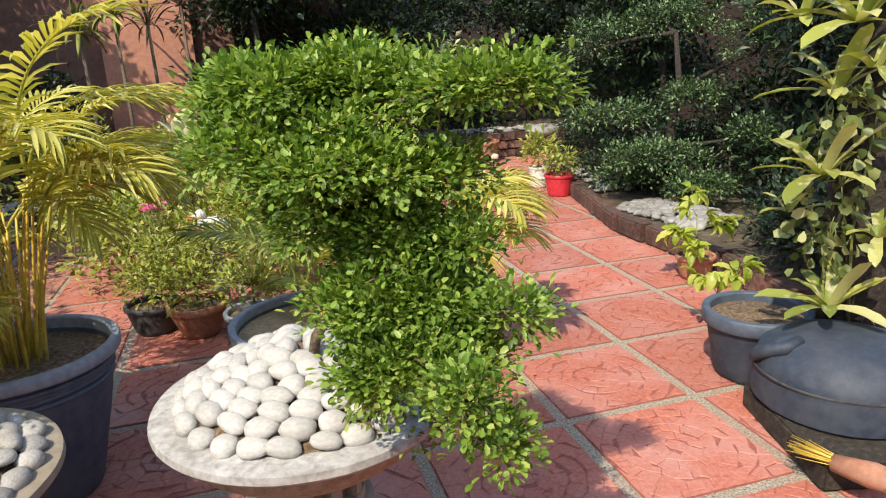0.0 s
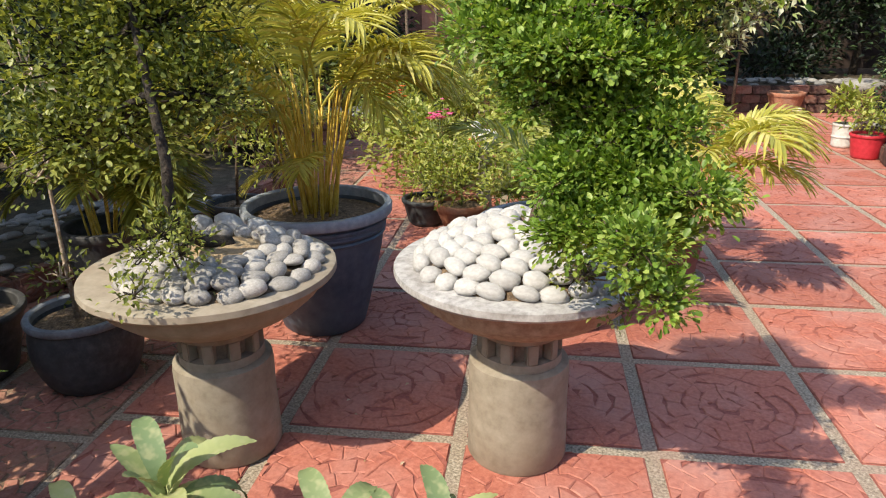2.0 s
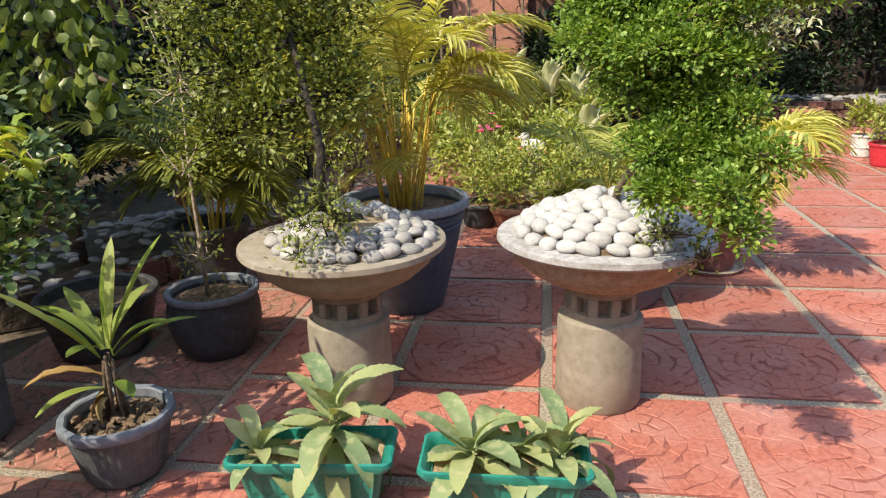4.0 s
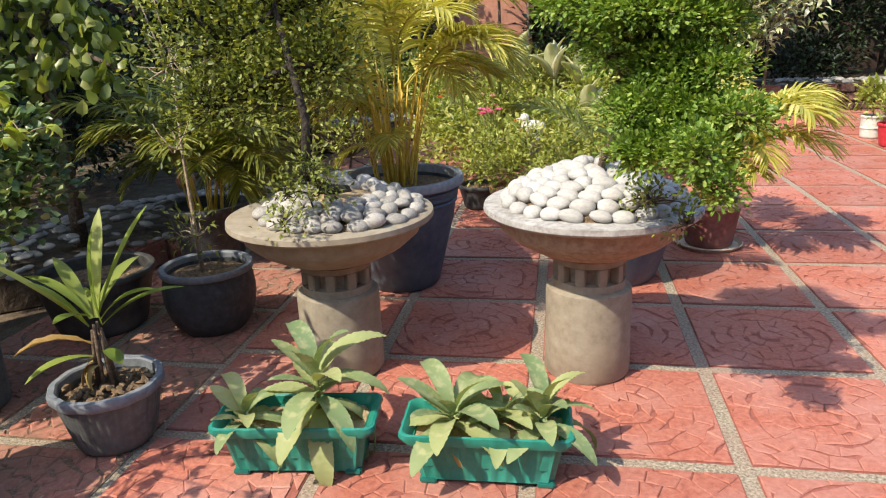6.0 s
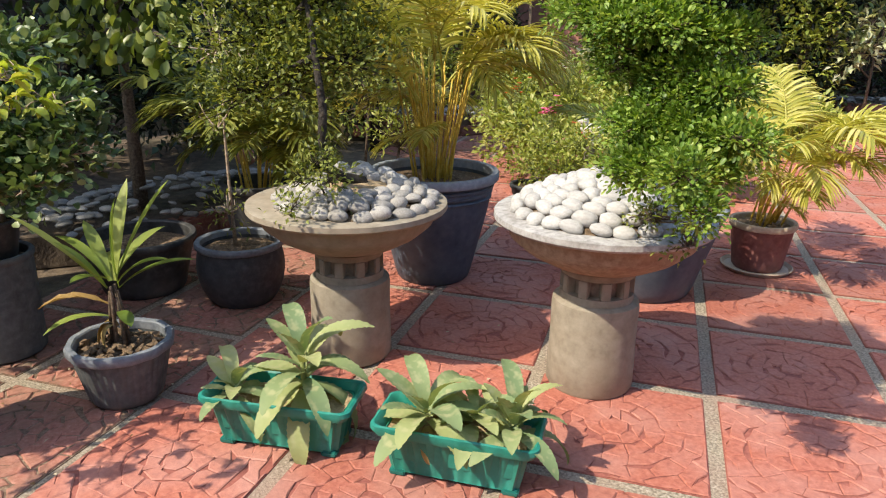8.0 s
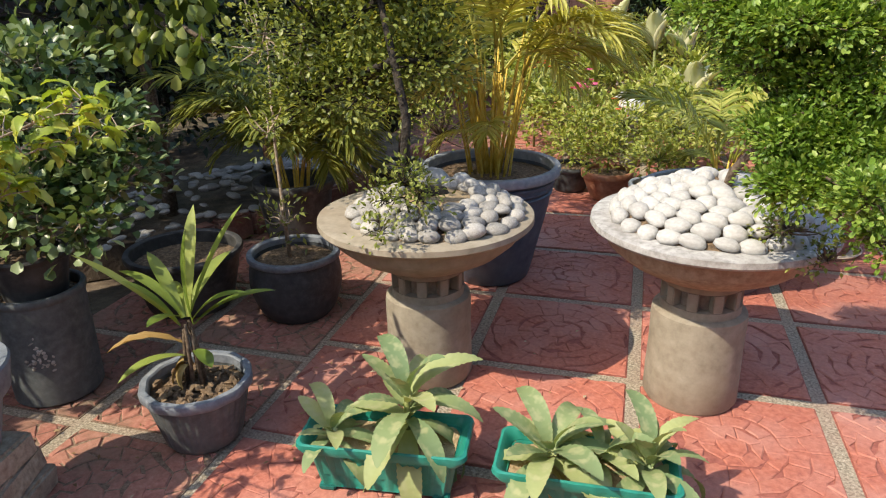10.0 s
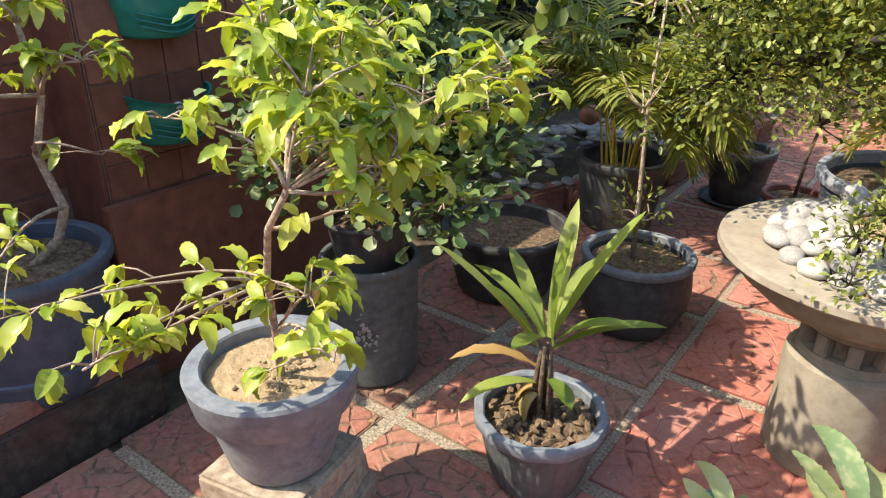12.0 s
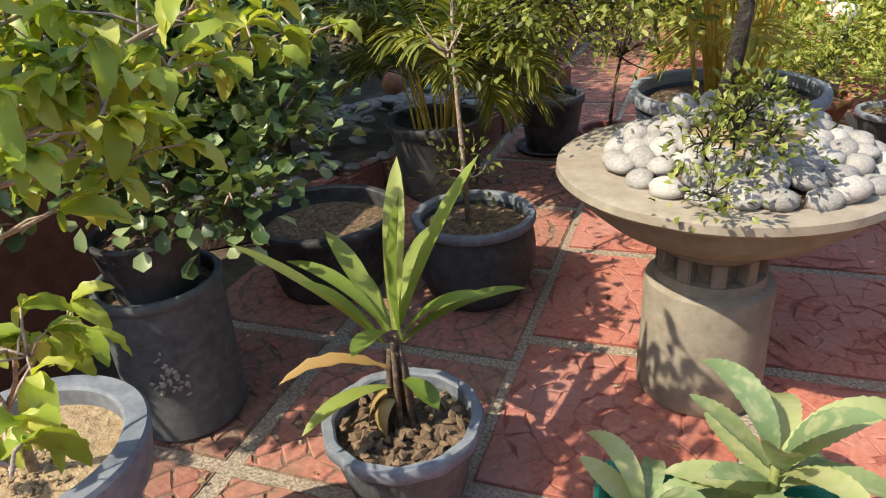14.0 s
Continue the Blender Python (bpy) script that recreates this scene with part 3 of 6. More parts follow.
def pebble_meshes(name, mat, n=6):
    out = []
    for i in range(n):
        bm = bmesh.new()
        bmesh.ops.create_icosphere(bm, subdivisions=2, radius=0.5)
        s = Vector((RNG.uniform(-9, 9), RNG.uniform(-9, 9), i * 7.0))
        for v in bm.verts:
            v.co *= 1 + 0.30 * noise.noise(v.co * 1.5 + s) + 0.06 * noise.noise(v.co * 5 + s)
        me = bpy.data.meshes.new(name)
        bm.to_mesh(me)
        bm.free()
        me.polygons.foreach_set("use_smooth", [True] * len(me.polygons))
        me.materials.append(mat)
        out.append(me)
    return out


PEB_W, PEB_G, PEB_R = pebble_meshes("pebble", M_PEB_W), pebble_meshes("pebble", M_PEB_G), pebble_meshes("pebble", M_ROCK)


def pebble(parent, meshes, at, size, rz=0, rx=0, ry=0):
    return put("pebble", meshes[int(RNG.integers(len(meshes)))], parent, pose(*at, rx, ry, rz) @ Matrix.Diagonal((*size, 1)))


def bed(name, outline, height, label, curb_edges=(), pebbles=0, region=None, size=(0.085, 0.06, 0.035), curb_mat=M_BRICK, mound=0.0):
    """A raised garden bed: earth block, a curb of bricks along the edges named, and loose pebbles over a strip of it."""
    root = thing(name, Matrix.Translation((*outline[0], 0)), label, "garden bed", kind="structure")
    o = Vector((*outline[0], 0))
    bm = bmesh.new()
    vs = [bm.verts.new(Vector((x, y, -0.05)) - o) for x, y in outline]
    face = bm.faces.new(vs)
    up = bmesh.ops.extrude_face_region(bm, geom=[face])
    for e in up["geom"]:
        if isinstance(e, bmesh.types.BMVert):
            e.co.z = height - 0.03
    bmesh.ops.recalc_face_normals(bm, faces=bm.faces)
    part("earth", bm, M_EARTH, root, smooth=False)
    for e in curb_edges:
        a, b = Vector((*outline[e], 0)), Vector((*outline[(e + 1) % len(outline)], 0))
        d = b - a
        n = max(1, int(d.length / 0.24))
        for i in range(n):
            w = d.length / n
            for row in range(max(1, int(round(height / 0.11)))):
                hh = height / max(1, int(round(height / 0.11)))
                p = a + d * ((i + 0.5 + (0.5 if row % 2 and i < n - 1 else 0)) / n) - o
                bk = part("brick", box((w - 0.012, 0.11, hh - 0.008), (0, 0, 0), 0.014, 0, 1.0, 0.008), (M_BRICK if name == "far_bed" and i % 3 == 0 else curb_mat), root)
                bk.matrix_basis = pose(p.x, p.y, row * hh, 0, 0, math.degrees(math.atan2(d.y, d.x)) + RNG.uniform(-4, 4))
    if region:
        (x0, y0), (x1, y1), half = region
        a, d = Vector((x0, y0, 0)), Vector((x1 - x0, y1 - y0, 0))
        nrm = Vector((-d.y, d.x, 0)).normalized()
        for i in range(pebbles):
            s, t = RNG.random(), RNG.uniform(-1, 1)
            p = a + d * s + nrm * t * half - o
            k = RNG.uniform(0.7, 1.3)
            pebble(root, PEB_R, (p.x, p.y, height - 0.02 + mound * (1 - t * t) * math.sin(math.pi * min(1, 0.15 + s)) + RNG.uniform(0, 0.014)),
                   (size[0] * k, size[1] * k, size[2] * k), RNG.uniform(0, 180), RNG.uniform(-14, 14), RNG.uniform(-14, 14))
    return root


# ---- pebble planters ----
def planter(name, at, rim_z, rim_r, stone, rim_mat, bowl_mat, pebs, label, soil_r, rows, turn, top, soil, size, r0, shift, thick):
    """A cast stone pedestal with a pierced neck, a wide bowl with a flat lip, and pebbles laid in rings on it."""
    root = thing(name, Matrix.Translation(at) @ pose(0, 0, 0, 0, 0, turn), label, "planter", "pebble planters on pedestals")
    k = rim_z / 0.62
    zb, zn = 0.325 * k, 0.43 * k
    part("pedestal", lathe([(0, 0), (0.154, 0), (0.161, 0.012), (0.160, 0.1), (0.157, 0.2), (0.158, zb - 0.03), (0.155, zb - 0.008), (0.140, zb), (0, zb)]), stone, root)
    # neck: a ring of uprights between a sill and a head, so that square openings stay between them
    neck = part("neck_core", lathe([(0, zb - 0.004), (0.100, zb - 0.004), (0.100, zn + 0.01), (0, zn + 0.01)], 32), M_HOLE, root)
    part("neck_sill", lathe([(0.09, zb + 0.0005), (0.134, zb + 0.0005), (0.133, zb + 0.028), (0.09, zb + 0.028)], 40), stone, neck)
    part("neck_head", lathe([(0.09, zn - 0.018), (0.132, zn - 0.018), (0.138, zn + 0.006), (0.09, zn + 0.006)], 40), stone, neck)
    for i in range(10):
        a = 36 * i
        u = part("upright", box((0.034, 0.034, zn - zb - 0.044), (0, 0, 0), 0.003), stone, neck)
        u.matrix_basis = pose(0, 0, 0, 0, 0, a) @ pose(0.115, 0, zb + 0.027)
    R = rim_r
    part("bowl", lathe([(0, zn + 0.005), (0.128, zn + 0.005), (0.20, zn + 0.03), (0.27, zn + 0.068), (0.325, zn + 0.115), (R - 0.045, rim_z - 0.036), (R - 0.06, rim_z - 0.03), (0, rim_z - 0.03)]), bowl_mat, root)
    chip = lambda a, r, z: 1 + 0.006 * noise.noise(Vector((math.cos(a) * 5, math.sin(a) * 5, z * 9)))
    part("lip", lathe([(0.10, rim_z - 0.028), (R - 0.035, rim_z - 0.036), (R - 0.006, rim_z - 0.03), (R, rim_z - 0.022), (R - 0.002, rim_z - 0.004), (R - 0.012, rim_z), (0.10, rim_z + 0.002)], 64, chip), rim_mat, root)
    bm = lathe([(r0 + 0.012, rim_z - 0.004), (r0, rim_z + 0.006), (r0 * 0.93, rim_z + top * 0.16), (r0 * 0.75, rim_z + top * 0.40), (r0 * 0.45, rim_z + top * 0.68), (soil_r + 0.02, rim_z + top * 0.95), (soil_r * 0.6, rim_z + top), (0, rim_z + top + 0.012)], 40, lambda a, r, z: 1 + 0.04 * noise.noise(Vector((math.cos(a) * 3, math.sin(a) * 3, z * 30))))
    for q in bm.verts:
        q.co += Vector((shift[0], shift[1], 0))
    part("soil", bm, M_SOIL, root)
    if soil is not M_SOIL:
        cap = lathe([(soil_r + 0.012, rim_z + top * 0.9), (soil_r * 0.8, rim_z + top + 0.010), (soil_r * 0.4, rim_z + top + 0.022), (0, rim_z + top + 0.026)], 36, lambda a, r, z: 1 + 0.10 * noise.noise(Vector((math.cos(a) * 2, math.sin(a) * 2, z * 20))))
        for q in cap.verts:
            q.co += Vector((shift[0], shift[1], 0))
        part("sand_cap", cap, soil, root, "bare sandy soil in the pebbles' middle")
    step = (r0 - soil_r - 0.015) / max(rows - 1, 1)
    for row in range(rows):
        r = r0 - step * row
        z = rim_z + 0.016 + top * ((r0 - r) / (r0 - soil_r)) ** 0.72 * 0.97
        n = max(4, int(2 * math.pi * r / size))
        off = RNG.uniform(0, 6)
        for i in range(n):
            a = off + 2 * math.pi * (i + RNG.uniform(-0.13, 0.13)) / n
            w = 2 * math.pi * r / n * RNG.uniform(0.90, 1.14)
            pebble(root, pebs, (r * math.cos(a) + shift[0], r * math.sin(a) + shift[1], z + RNG.uniform(-0.006, 0.006)), (RNG.uniform(0.054, 0.072), w * 1.03, RNG.uniform(0.75, 1.15) * thick), math.degrees(a) + RNG.uniform(-14, 14), RNG.uniform(-9, 9), RNG.uniform(-4, 16))
    return root


T2, T1 = (-0.249, 1.728, 0.0), (-1.126, 1.357, 0.0)
planter("pebble_planter", T2, 0.662, 0.384, M_STONE, M_STONE_W, M_BOWL, PEB_W, "pale cast stone pedestal bowl heaped with white pebbles", 0.03, 8, 20, 0.126, M_SOIL, 0.073, 0.302, (0, 0), 0.052)
planter("pebble_planter", T1, 0.638, 0.382, M_STONE, M_STONE, M_STONE, PEB_G, "sand-coloured cast stone pedestal bowl ringed with grey and white pebbles", 0.135, 4, 8, 0.05, M_SAND, 0.072, 0.284, (0.04, 0.0), 0.050)

bush("bonsai_tree", (T2[0] + 0.03, T2[1] - 0.05, 0.74), [
    ((-0.21, 1.54, 1.43), (0.13, 0.14, 0.040), 0.9), ((-0.03, 1.58, 1.44), (0.15, 0.15, 0.045), 1.0), ((0.12, 1.54, 1.42), (0.11, 0.10, 0.03), 0.5), ((0.25, 1.42, 1.43), (0.12, 0.08, 0.022), 0.45),
    ((-0.22, 1.44, 1.32), (0.13, 0.13, 0.032), 0.7), ((-0.05, 1.42, 1.29), (0.14, 0.14, 0.034), 0.8), ((0.11, 1.5, 1.26), (0.11, 0.13, 0.03), 0.5),
    ((-0.11, 1.48, 1.17), (0.12, 0.12, 0.02), 0.28), ((0.06, 1.44, 1.16), (0.13, 0.13, 0.028), 0.4), ((0.18, 1.44, 1.13), (0.09, 0.10, 0.024), 0.25),
    ((0.01, 1.4, 1.02), (0.11, 0.12, 0.040), 0.7), ((0.13, 1.42, 1.01), (0.11, 0.13, 0.040), 0.7), ((0.05, 1.32, 0.92), (0.11, 0.11, 0.038), 0.8), ((0.15, 1.34, 0.92), (0.09, 0.10, 0.034), 0.45),
    ((0.26, 1.31, 1.02), (0.07, 0.06, 0.02), 0.16), ((-0.10, 1.47, 1.365), (0.20, 0.13, 0.03), 0.22), ((-0.06, 1.45, 1.225), (0.16, 0.13, 0.03), 0.24), ((0.06, 1.43, 1.085), (0.14, 0.12, 0.03), 0.24), ((0.08, 1.40, 0.965), (0.15, 0.12, 0.03), 0.4), ((0.19, 1.12, 0.95), (0.05, 0.06, 0.05), 0.16), ((0.23, 1.12, 0.86), (0.05, 0.05, 0.04), 0.12)],
    0.018, 0.0115, L_BONSAI, M_BARK, "small-leaved bonsai tree with layered bright green cushions in a pebble bowl", "bonsai",
    [(T2[0] + 0.03, T2[1] - 0.05, 0.72), (T2[0] + 0.06, T2[1] - 0.07, 0.84), (T2[0] + 0.15, T2[1] - 0.14, 0.97), (T2[0] + 0.16, T2[1] - 0.18, 1.10), (T2[0] + 0.13, T2[1] - 0.18, 1.22), (T2[0] + 0.12, T2[1] - 0.16, 1.38)], 0.015, 84, 52, 0.022, rounded=True)
bush("trailing_shrub", (T2[0] + 0.24, T2[1] - 0.16, 0.66), [((T2[0] + 0.25, T2[1] - 0.19, 0.72), (0.09, 0.08, 0.04), 0.4), ((T2[0] + 0.36, T2[1] - 0.20, 0.66), (0.05, 0.06, 0.05), 0.2)],
     0.018, 0.012, L_DUSK, M_BARK, "small dark trailing shrub spilling over white pebbles", "shrub", [(T2[0] + 0.24, T2[1] - 0.16, 0.65), (T2[0] + 0.25, T2[1] - 0.18, 0.71)], 0.006, 60, 10, 0.02)
bush("bonsai_tree", (T1[0] + 0.07, T1[1] + 0.03, 0.69), [
    ((-1.51, 1.33, 1.22), (0.28, 0.28, 0.22), 1.2), ((-1.26, 1.39, 1.34), (0.24, 0.25, 0.22), 1.2), ((-1.58, 1.35, 1.46), (0.30, 0.28, 0.18), 1.1), ((-1.3, 1.37, 1.57), (0.26, 0.26, 0.16), 1.1),
    ((-1.38, 1.33, 1.05), (0.24, 0.24, 0.16), 1.0), ((-1.58, 1.29, 1), (0.18, 0.18, 0.14), 0.6), ((-1.14, 1.39, 1.14), (0.14, 0.16, 0.16), 0.6)],
    0.024, 0.015, L_DUSK, M_STUMP, "open small-leaved dark green bonsai tree in a pebble bowl", "bonsai",
    [(T1[0] + 0.07, T1[1] + 0.03, 0.67), (T1[0] + 0.06, T1[1] + 0.02, 0.715), (T1[0] + 0.03, T1[1] - 0.05, 0.735), (T1[0] + 0.02, T1[1] - 0.13, 0.79), (T1[0] + 0.05, T1[1] - 0.17, 0.90), (T1[0] + 0.06, T1[1] - 0.17, 1.0), (T1[0] - 0.02, T1[1] - 0.12, 1.17), (T1[0] - 0.12, T1[1] - 0.05, 1.35), (T1[0] - 0.18, T1[1], 1.5)], 0.023, 66, 28, 0.045, hollow=0.2, rounded=True)
bush("trailing_shrub", (T1[0] + 0.07, T1[1] - 0.17, 0.69), [((T1[0] + 0.10, T1[1] - 0.24, 0.81), (0.07, 0.07, 0.07), 0.42), ((T1[0] + 0.04, T1[1] - 0.27, 0.76), (0.06, 0.06, 0.05), 0.28), ((T1[0] + 0.15, T1[1] - 0.24, 0.77), (0.06, 0.06, 0.06), 0.28), ((T1[0] + 0.09, T1[1] - 0.36, 0.69), (0.06, 0.05, 0.05), 0.16)],
     0.022, 0.013, L_DUSK, M_STUMP, "small dark trailing shrub spilling over grey pebbles", "shrub", [(T1[0] + 0.07, T1[1] - 0.17, 0.66), (T1[0] + 0.08, T1[1] - 0.22, 0.76)], 0.005, 60, 9, 0.024, twig_r=0.0015)
for x, y, w, d, h, rz in ((-0.06, 0.16, 0.11, 0.07, 0.07, 20), (0.03, 0.19, 0.08, 0.06, 0.06, 70), (-0.15, 0.13, 0.07, 0.06, 0.08, 40), (0.10, 0.15, 0.07, 0.05, 0.05, 10)):
    r = put("coral_rock", PEB_W[int(RNG.integers(6))], None, pose(T1[0] + x, T1[1] + y, 0.715, RNG.uniform(-20, 20), RNG.uniform(-20, 20), rz) @ Matrix.Diagonal((w, d, h, 1)))
    tagged(r, "rough white rock bedded in the planter's sandy soil", "rock", "white rocks in the planter")


# ---- palms in pots ----
def palm(name, at, canes, fronds, label, cane_h, leaf_mat, reach, leaflet, seed, lean=(0, 0), group="palms in pots", low=0.3):
    rng = np.random.default_rng(seed)
    root = thing(name, Matrix.Translation(at), label, "palm", group)
    meshes = [frond_mesh(reach * s, radians(r), radians(d), leaflet, leaf_mat) for s, r, d in ((1.0, 74, 95), (0.85, 62, 100), (1.1, 80, 85), (0.75, 45, 90))]
    tops = []
    for i in range(canes):
        a, r = rng.uniform(0, 2 * math.pi), rng.uniform(0.01, 0.10)
        p0 = Vector((r * math.cos(a), r * math.sin(a), -0.02))
        h = cane_h * rng.uniform(0.6, 1.15)
        p2 = p0 + Vector((0.35 * h * math.cos(a) * rng.uniform(0.2, 0.8), 0.35 * h * math.sin(a) * rng.uniform(0.2, 0.8), h)) + Vector((lean[0], lean[1], 0)) * h * 0.3
        pts = bezier(p0, (p0 + p2) / 2 + Vector((0, 0, 0.05)), p2, 6)
        v, f = tube(pts, [0.0065, 0.006, 0.0055, 0.005, 0.0045, 0.004], 6)
        finish("cane", v, f, M_CANE, root)
        tops.append((p2, a))
    for i in range(fronds):
        p, a = tops[i % len(tops)]
        aa = math.degrees(a) + rng.uniform(-50, 50)
        if lean != (0, 0) and rng.random() < 0.55:
            aa = math.degrees(math.atan2(lean[1], lean[0])) + rng.uniform(-55, 55)
        q = rng.uniform(low, 1.0) if i % 4 == 3 else 1.0
        put("frond", meshes[i % 4], root, pose(p.x * q, p.y * q, p.z * q - 0.01, rng.uniform(-14, 14), rng.uniform(-8, 14), aa) @ Matrix.Scale(rng.uniform(0.8, 1.15) * (0.15 + 0.85 * q), 4))
    return root


pot("plant_pot", (-1.405, 2.285, 0), 0.19, 0.318, 0.572, M_BLUE, "tall blue-grey ribbed plastic pot holding a yellow palm", M_BLUE_RIM, 0.045, 0.014, M_SOIL, 0.06, 0.016, rings=(0.78, 0.83, 0.88))
palm("areca_palm", (-1.405, 2.285, 0.51), 34, 44, "clumping palm with yellow canes and arching yellow-green fronds", 0.66, L_PALM, 0.60, 0.22, 3, low=0.45)
pot("plant_pot", (-0.45, 2.80, 0), 0.24, 0.36, 0.46, M_BLUE, "wide dark blue plastic pot behind the pebble planter", M_BLUE_RIM, 0.04, 0.014, M_SAND, 0.05, 0.016)
palm("young_palm", (-0.45, 2.80, 0.42), 7, 8, "young palm with thin yellow-green fronds in a blue pot", 0.25, L_PALM_G, 0.55, 0.20, 8)
pot("plant_pot", (-0.04, 3.49, 0), 0.13, 0.165, 0.28, M_MAROON, "dusty maroon plastic pot with cream rim on a saucer", M_CREAM, 0.035, 0.01, M_SOIL, 0.03, 0.01, dish=0.19)
palm("areca_palm", (-0.04, 3.49, 0.26), 16, 22, "small palm with bright yellow fronds leaning over the paving", 0.44, L_PALM, 0.52, 0.20, 11, (0.85, 0.15))


# ---- grey pots with strap plants ----
def lobes(a, r, z):
    return 1 + (0.012 * math.sin(12 * a) if z > 0.17 else 0.020 * abs(math.sin(20 * a)) * min(1, z / 0.05)) 


pot("plant_pot", (-1.518, 0.612, 0), 0.118, 0.160, 0.225, M_FLUTE, "scalloped grey plastic pot with fluted sides", M_GREY, 0.035, 0.014, M_SOIL, 0.045, 0.010, wave=lobes, seg=240)
chips = thing("coir_chips", Matrix.Translation((-1.518, 0.612, 0.185)), "loose brown coir chips on the soil of a pot", "mulch", kind="stuff")
cv, cf = [], []
for i in range(130):
    a, r = RNG.uniform(0, 6.28), 0.135 * math.sqrt(RNG.random())
    p = Vector((r * math.cos(a), r * math.sin(a), RNG.uniform(0, 0.022) + 0.012 * (1 - r / 0.14)))
    d = Vector(RNG.normal(size=3)) * np.array(1.0)
    d.z *= 0.4
    d.normalize()
    l = RNG.uniform(0.010, 0.024)
    tube([p - d * l, p, p + d * l], [0.004, RNG.uniform(0.006, 0.012), 0.002], 4, cv, cf)
finish("chips", cv, cf, M_CHIP, chips, smooth=False)


def rosette(name, at, meshes, count, label, category, r0=0.01, tilt=(10, 60), scale=(0.8, 1.15), seed=0, dry=None, group="", height=0.0, twist=12, ring=137.5):
    rng = np.random.default_rng(seed)
    root = thing(name, Matrix.Translation(at), label, category, group)
    for i in range(count):
        s = i / max(count - 1, 1)
        el = tilt[1] + (tilt[0] - tilt[1]) * s + rng.uniform(-6, 6)
        a = ring * i + rng.uniform(-14, 14)
        m = pose(r0 * math.cos(radians(a)), r0 * math.sin(radians(a)), height * (1 - s), 0, 0, a) @ pose(0, 0, 0, rng.uniform(-twist, twist), -el, 0) @ Matrix.Scale(rng.uniform(*scale), 4)
        use = dry[i % len(dry)] if dry is not None and i >= count - 2 else meshes[i % len(meshes)]
        put("leaf", use, root, m)
    return root


STRAPS = strap_meshes("leaf", [dict(length=0.36, width=0.062, rise=0.2, droop=0.45, belly=0.55), dict(length=0.34, width=0.058, rise=0.3, droop=0.8, belly=0.55), dict(length=0.38, width=0.060, rise=0.1, droop=0.2, belly=0.6), dict(length=0.30, width=0.052, rise=0.3, droop=1.0, belly=0.5)], L_STRAP)
DRY = strap_meshes("leaf", [dict(length=0.22, width=0.05, rise=0.5, droop=2.2, belly=0.5)], L_DRY)
lady = thing("lady_palm", Matrix.Translation((-1.518, 0.612, 0.18)), "low palm with broad stiff strap leaves in a grey pot", "potted plant")
BLADE = strap_meshes("leaf", [dict(sheet=True, length=0.36, width=0.046, rise=0.16, droop=0.30, sections=10, belly=0.62, fold=0.34, thick=0.0015, base_w=0.3), dict(sheet=True, length=0.36, width=0.042, rise=0.30, droop=0.62, sections=10, belly=0.58, fold=0.34, thick=0.0015, base_w=0.3)], L_STRAP)

DRY_BLADE = strap_meshes("leaf", [dict(sheet=True, length=0.36, width=0.044, rise=0.35, droop=0.8, sections=10, belly=0.58, fold=0.5, wavy=0.003, base_w=0.3)], L_DRY)


def blade(tip, foot, k, meshes):
    d = Vector(tip) - Vector(foot)
    side = Vector((0, 0, 1)).cross(d).normalized()
    m = Matrix((d.normalized(), side, d.normalized().cross(side))).transposed().to_4x4()
    put("leaf", meshes[k % len(meshes)], lady, Matrix.Translation(foot) @ m @ Matrix.Diagonal((d.length / 0.355, 1, 1, 1)))


for k, (x, y, z) in enumerate(((-0.19, -0.21, 0.49), (-0.073, 0.145, 0.57), (0.095, 0.20, 0.58), (0.20, 0.20, 0.315), (-0.20, 0.03, 0.42), (-0.23, -0.06, 0.38), (-0.10, -0.13, 0.40), (0.17, 0.12, 0.33), (-0.17, -0.18, 0.17), (-0.06, -0.22, 0.11), (0.12, -0.02, 0.12), (-0.10, 0.28, 0.36), (0.02, 0.05, 0.54), (-0.24, 0.12, 0.27), (0.05, -0.16, 0.30))):
    a = math.atan2(y, x)
    blade((x, y, z), (0.02 * math.cos(a), 0.02 * math.sin(a), 0.13 + 0.10 * (z > 0.2) + 0.02 * (k % 3)), k if z < 0.5 else 0, DRY_BLADE if k == 8 else BLADE)
for k, (x, y, z) in enumerate(((-0.12, -0.10, 0.10), (-0.03, -0.15, 0.04))):
    blade((x, y, z), (0, 0, 0.09), k, DRY)
for k in range(6):
    a = k * 1.05
    v, f = tube([(0.03 * math.cos(a), 0.03 * math.sin(a), -0.02), (0.018 * math.cos(a), 0.018 * math.sin(a), 0.16), (0.012 * math.cos(a), 0.012 * math.sin(a), 0.20 + 0.02 * (k % 3))], [0.0075, 0.0065, 0.005], 6)
    finish("stem", v, f, M_BARK, lady)
pot("plant_pot", (-1.922, 1.447, 0), 0.15, 0.192, 0.30, M_SMOKE, "round scuffed charcoal pot with a pale rim", M_GREY, 0.03, 0.012, M_SOIL, 0.045, 0.014, belly=0.03)
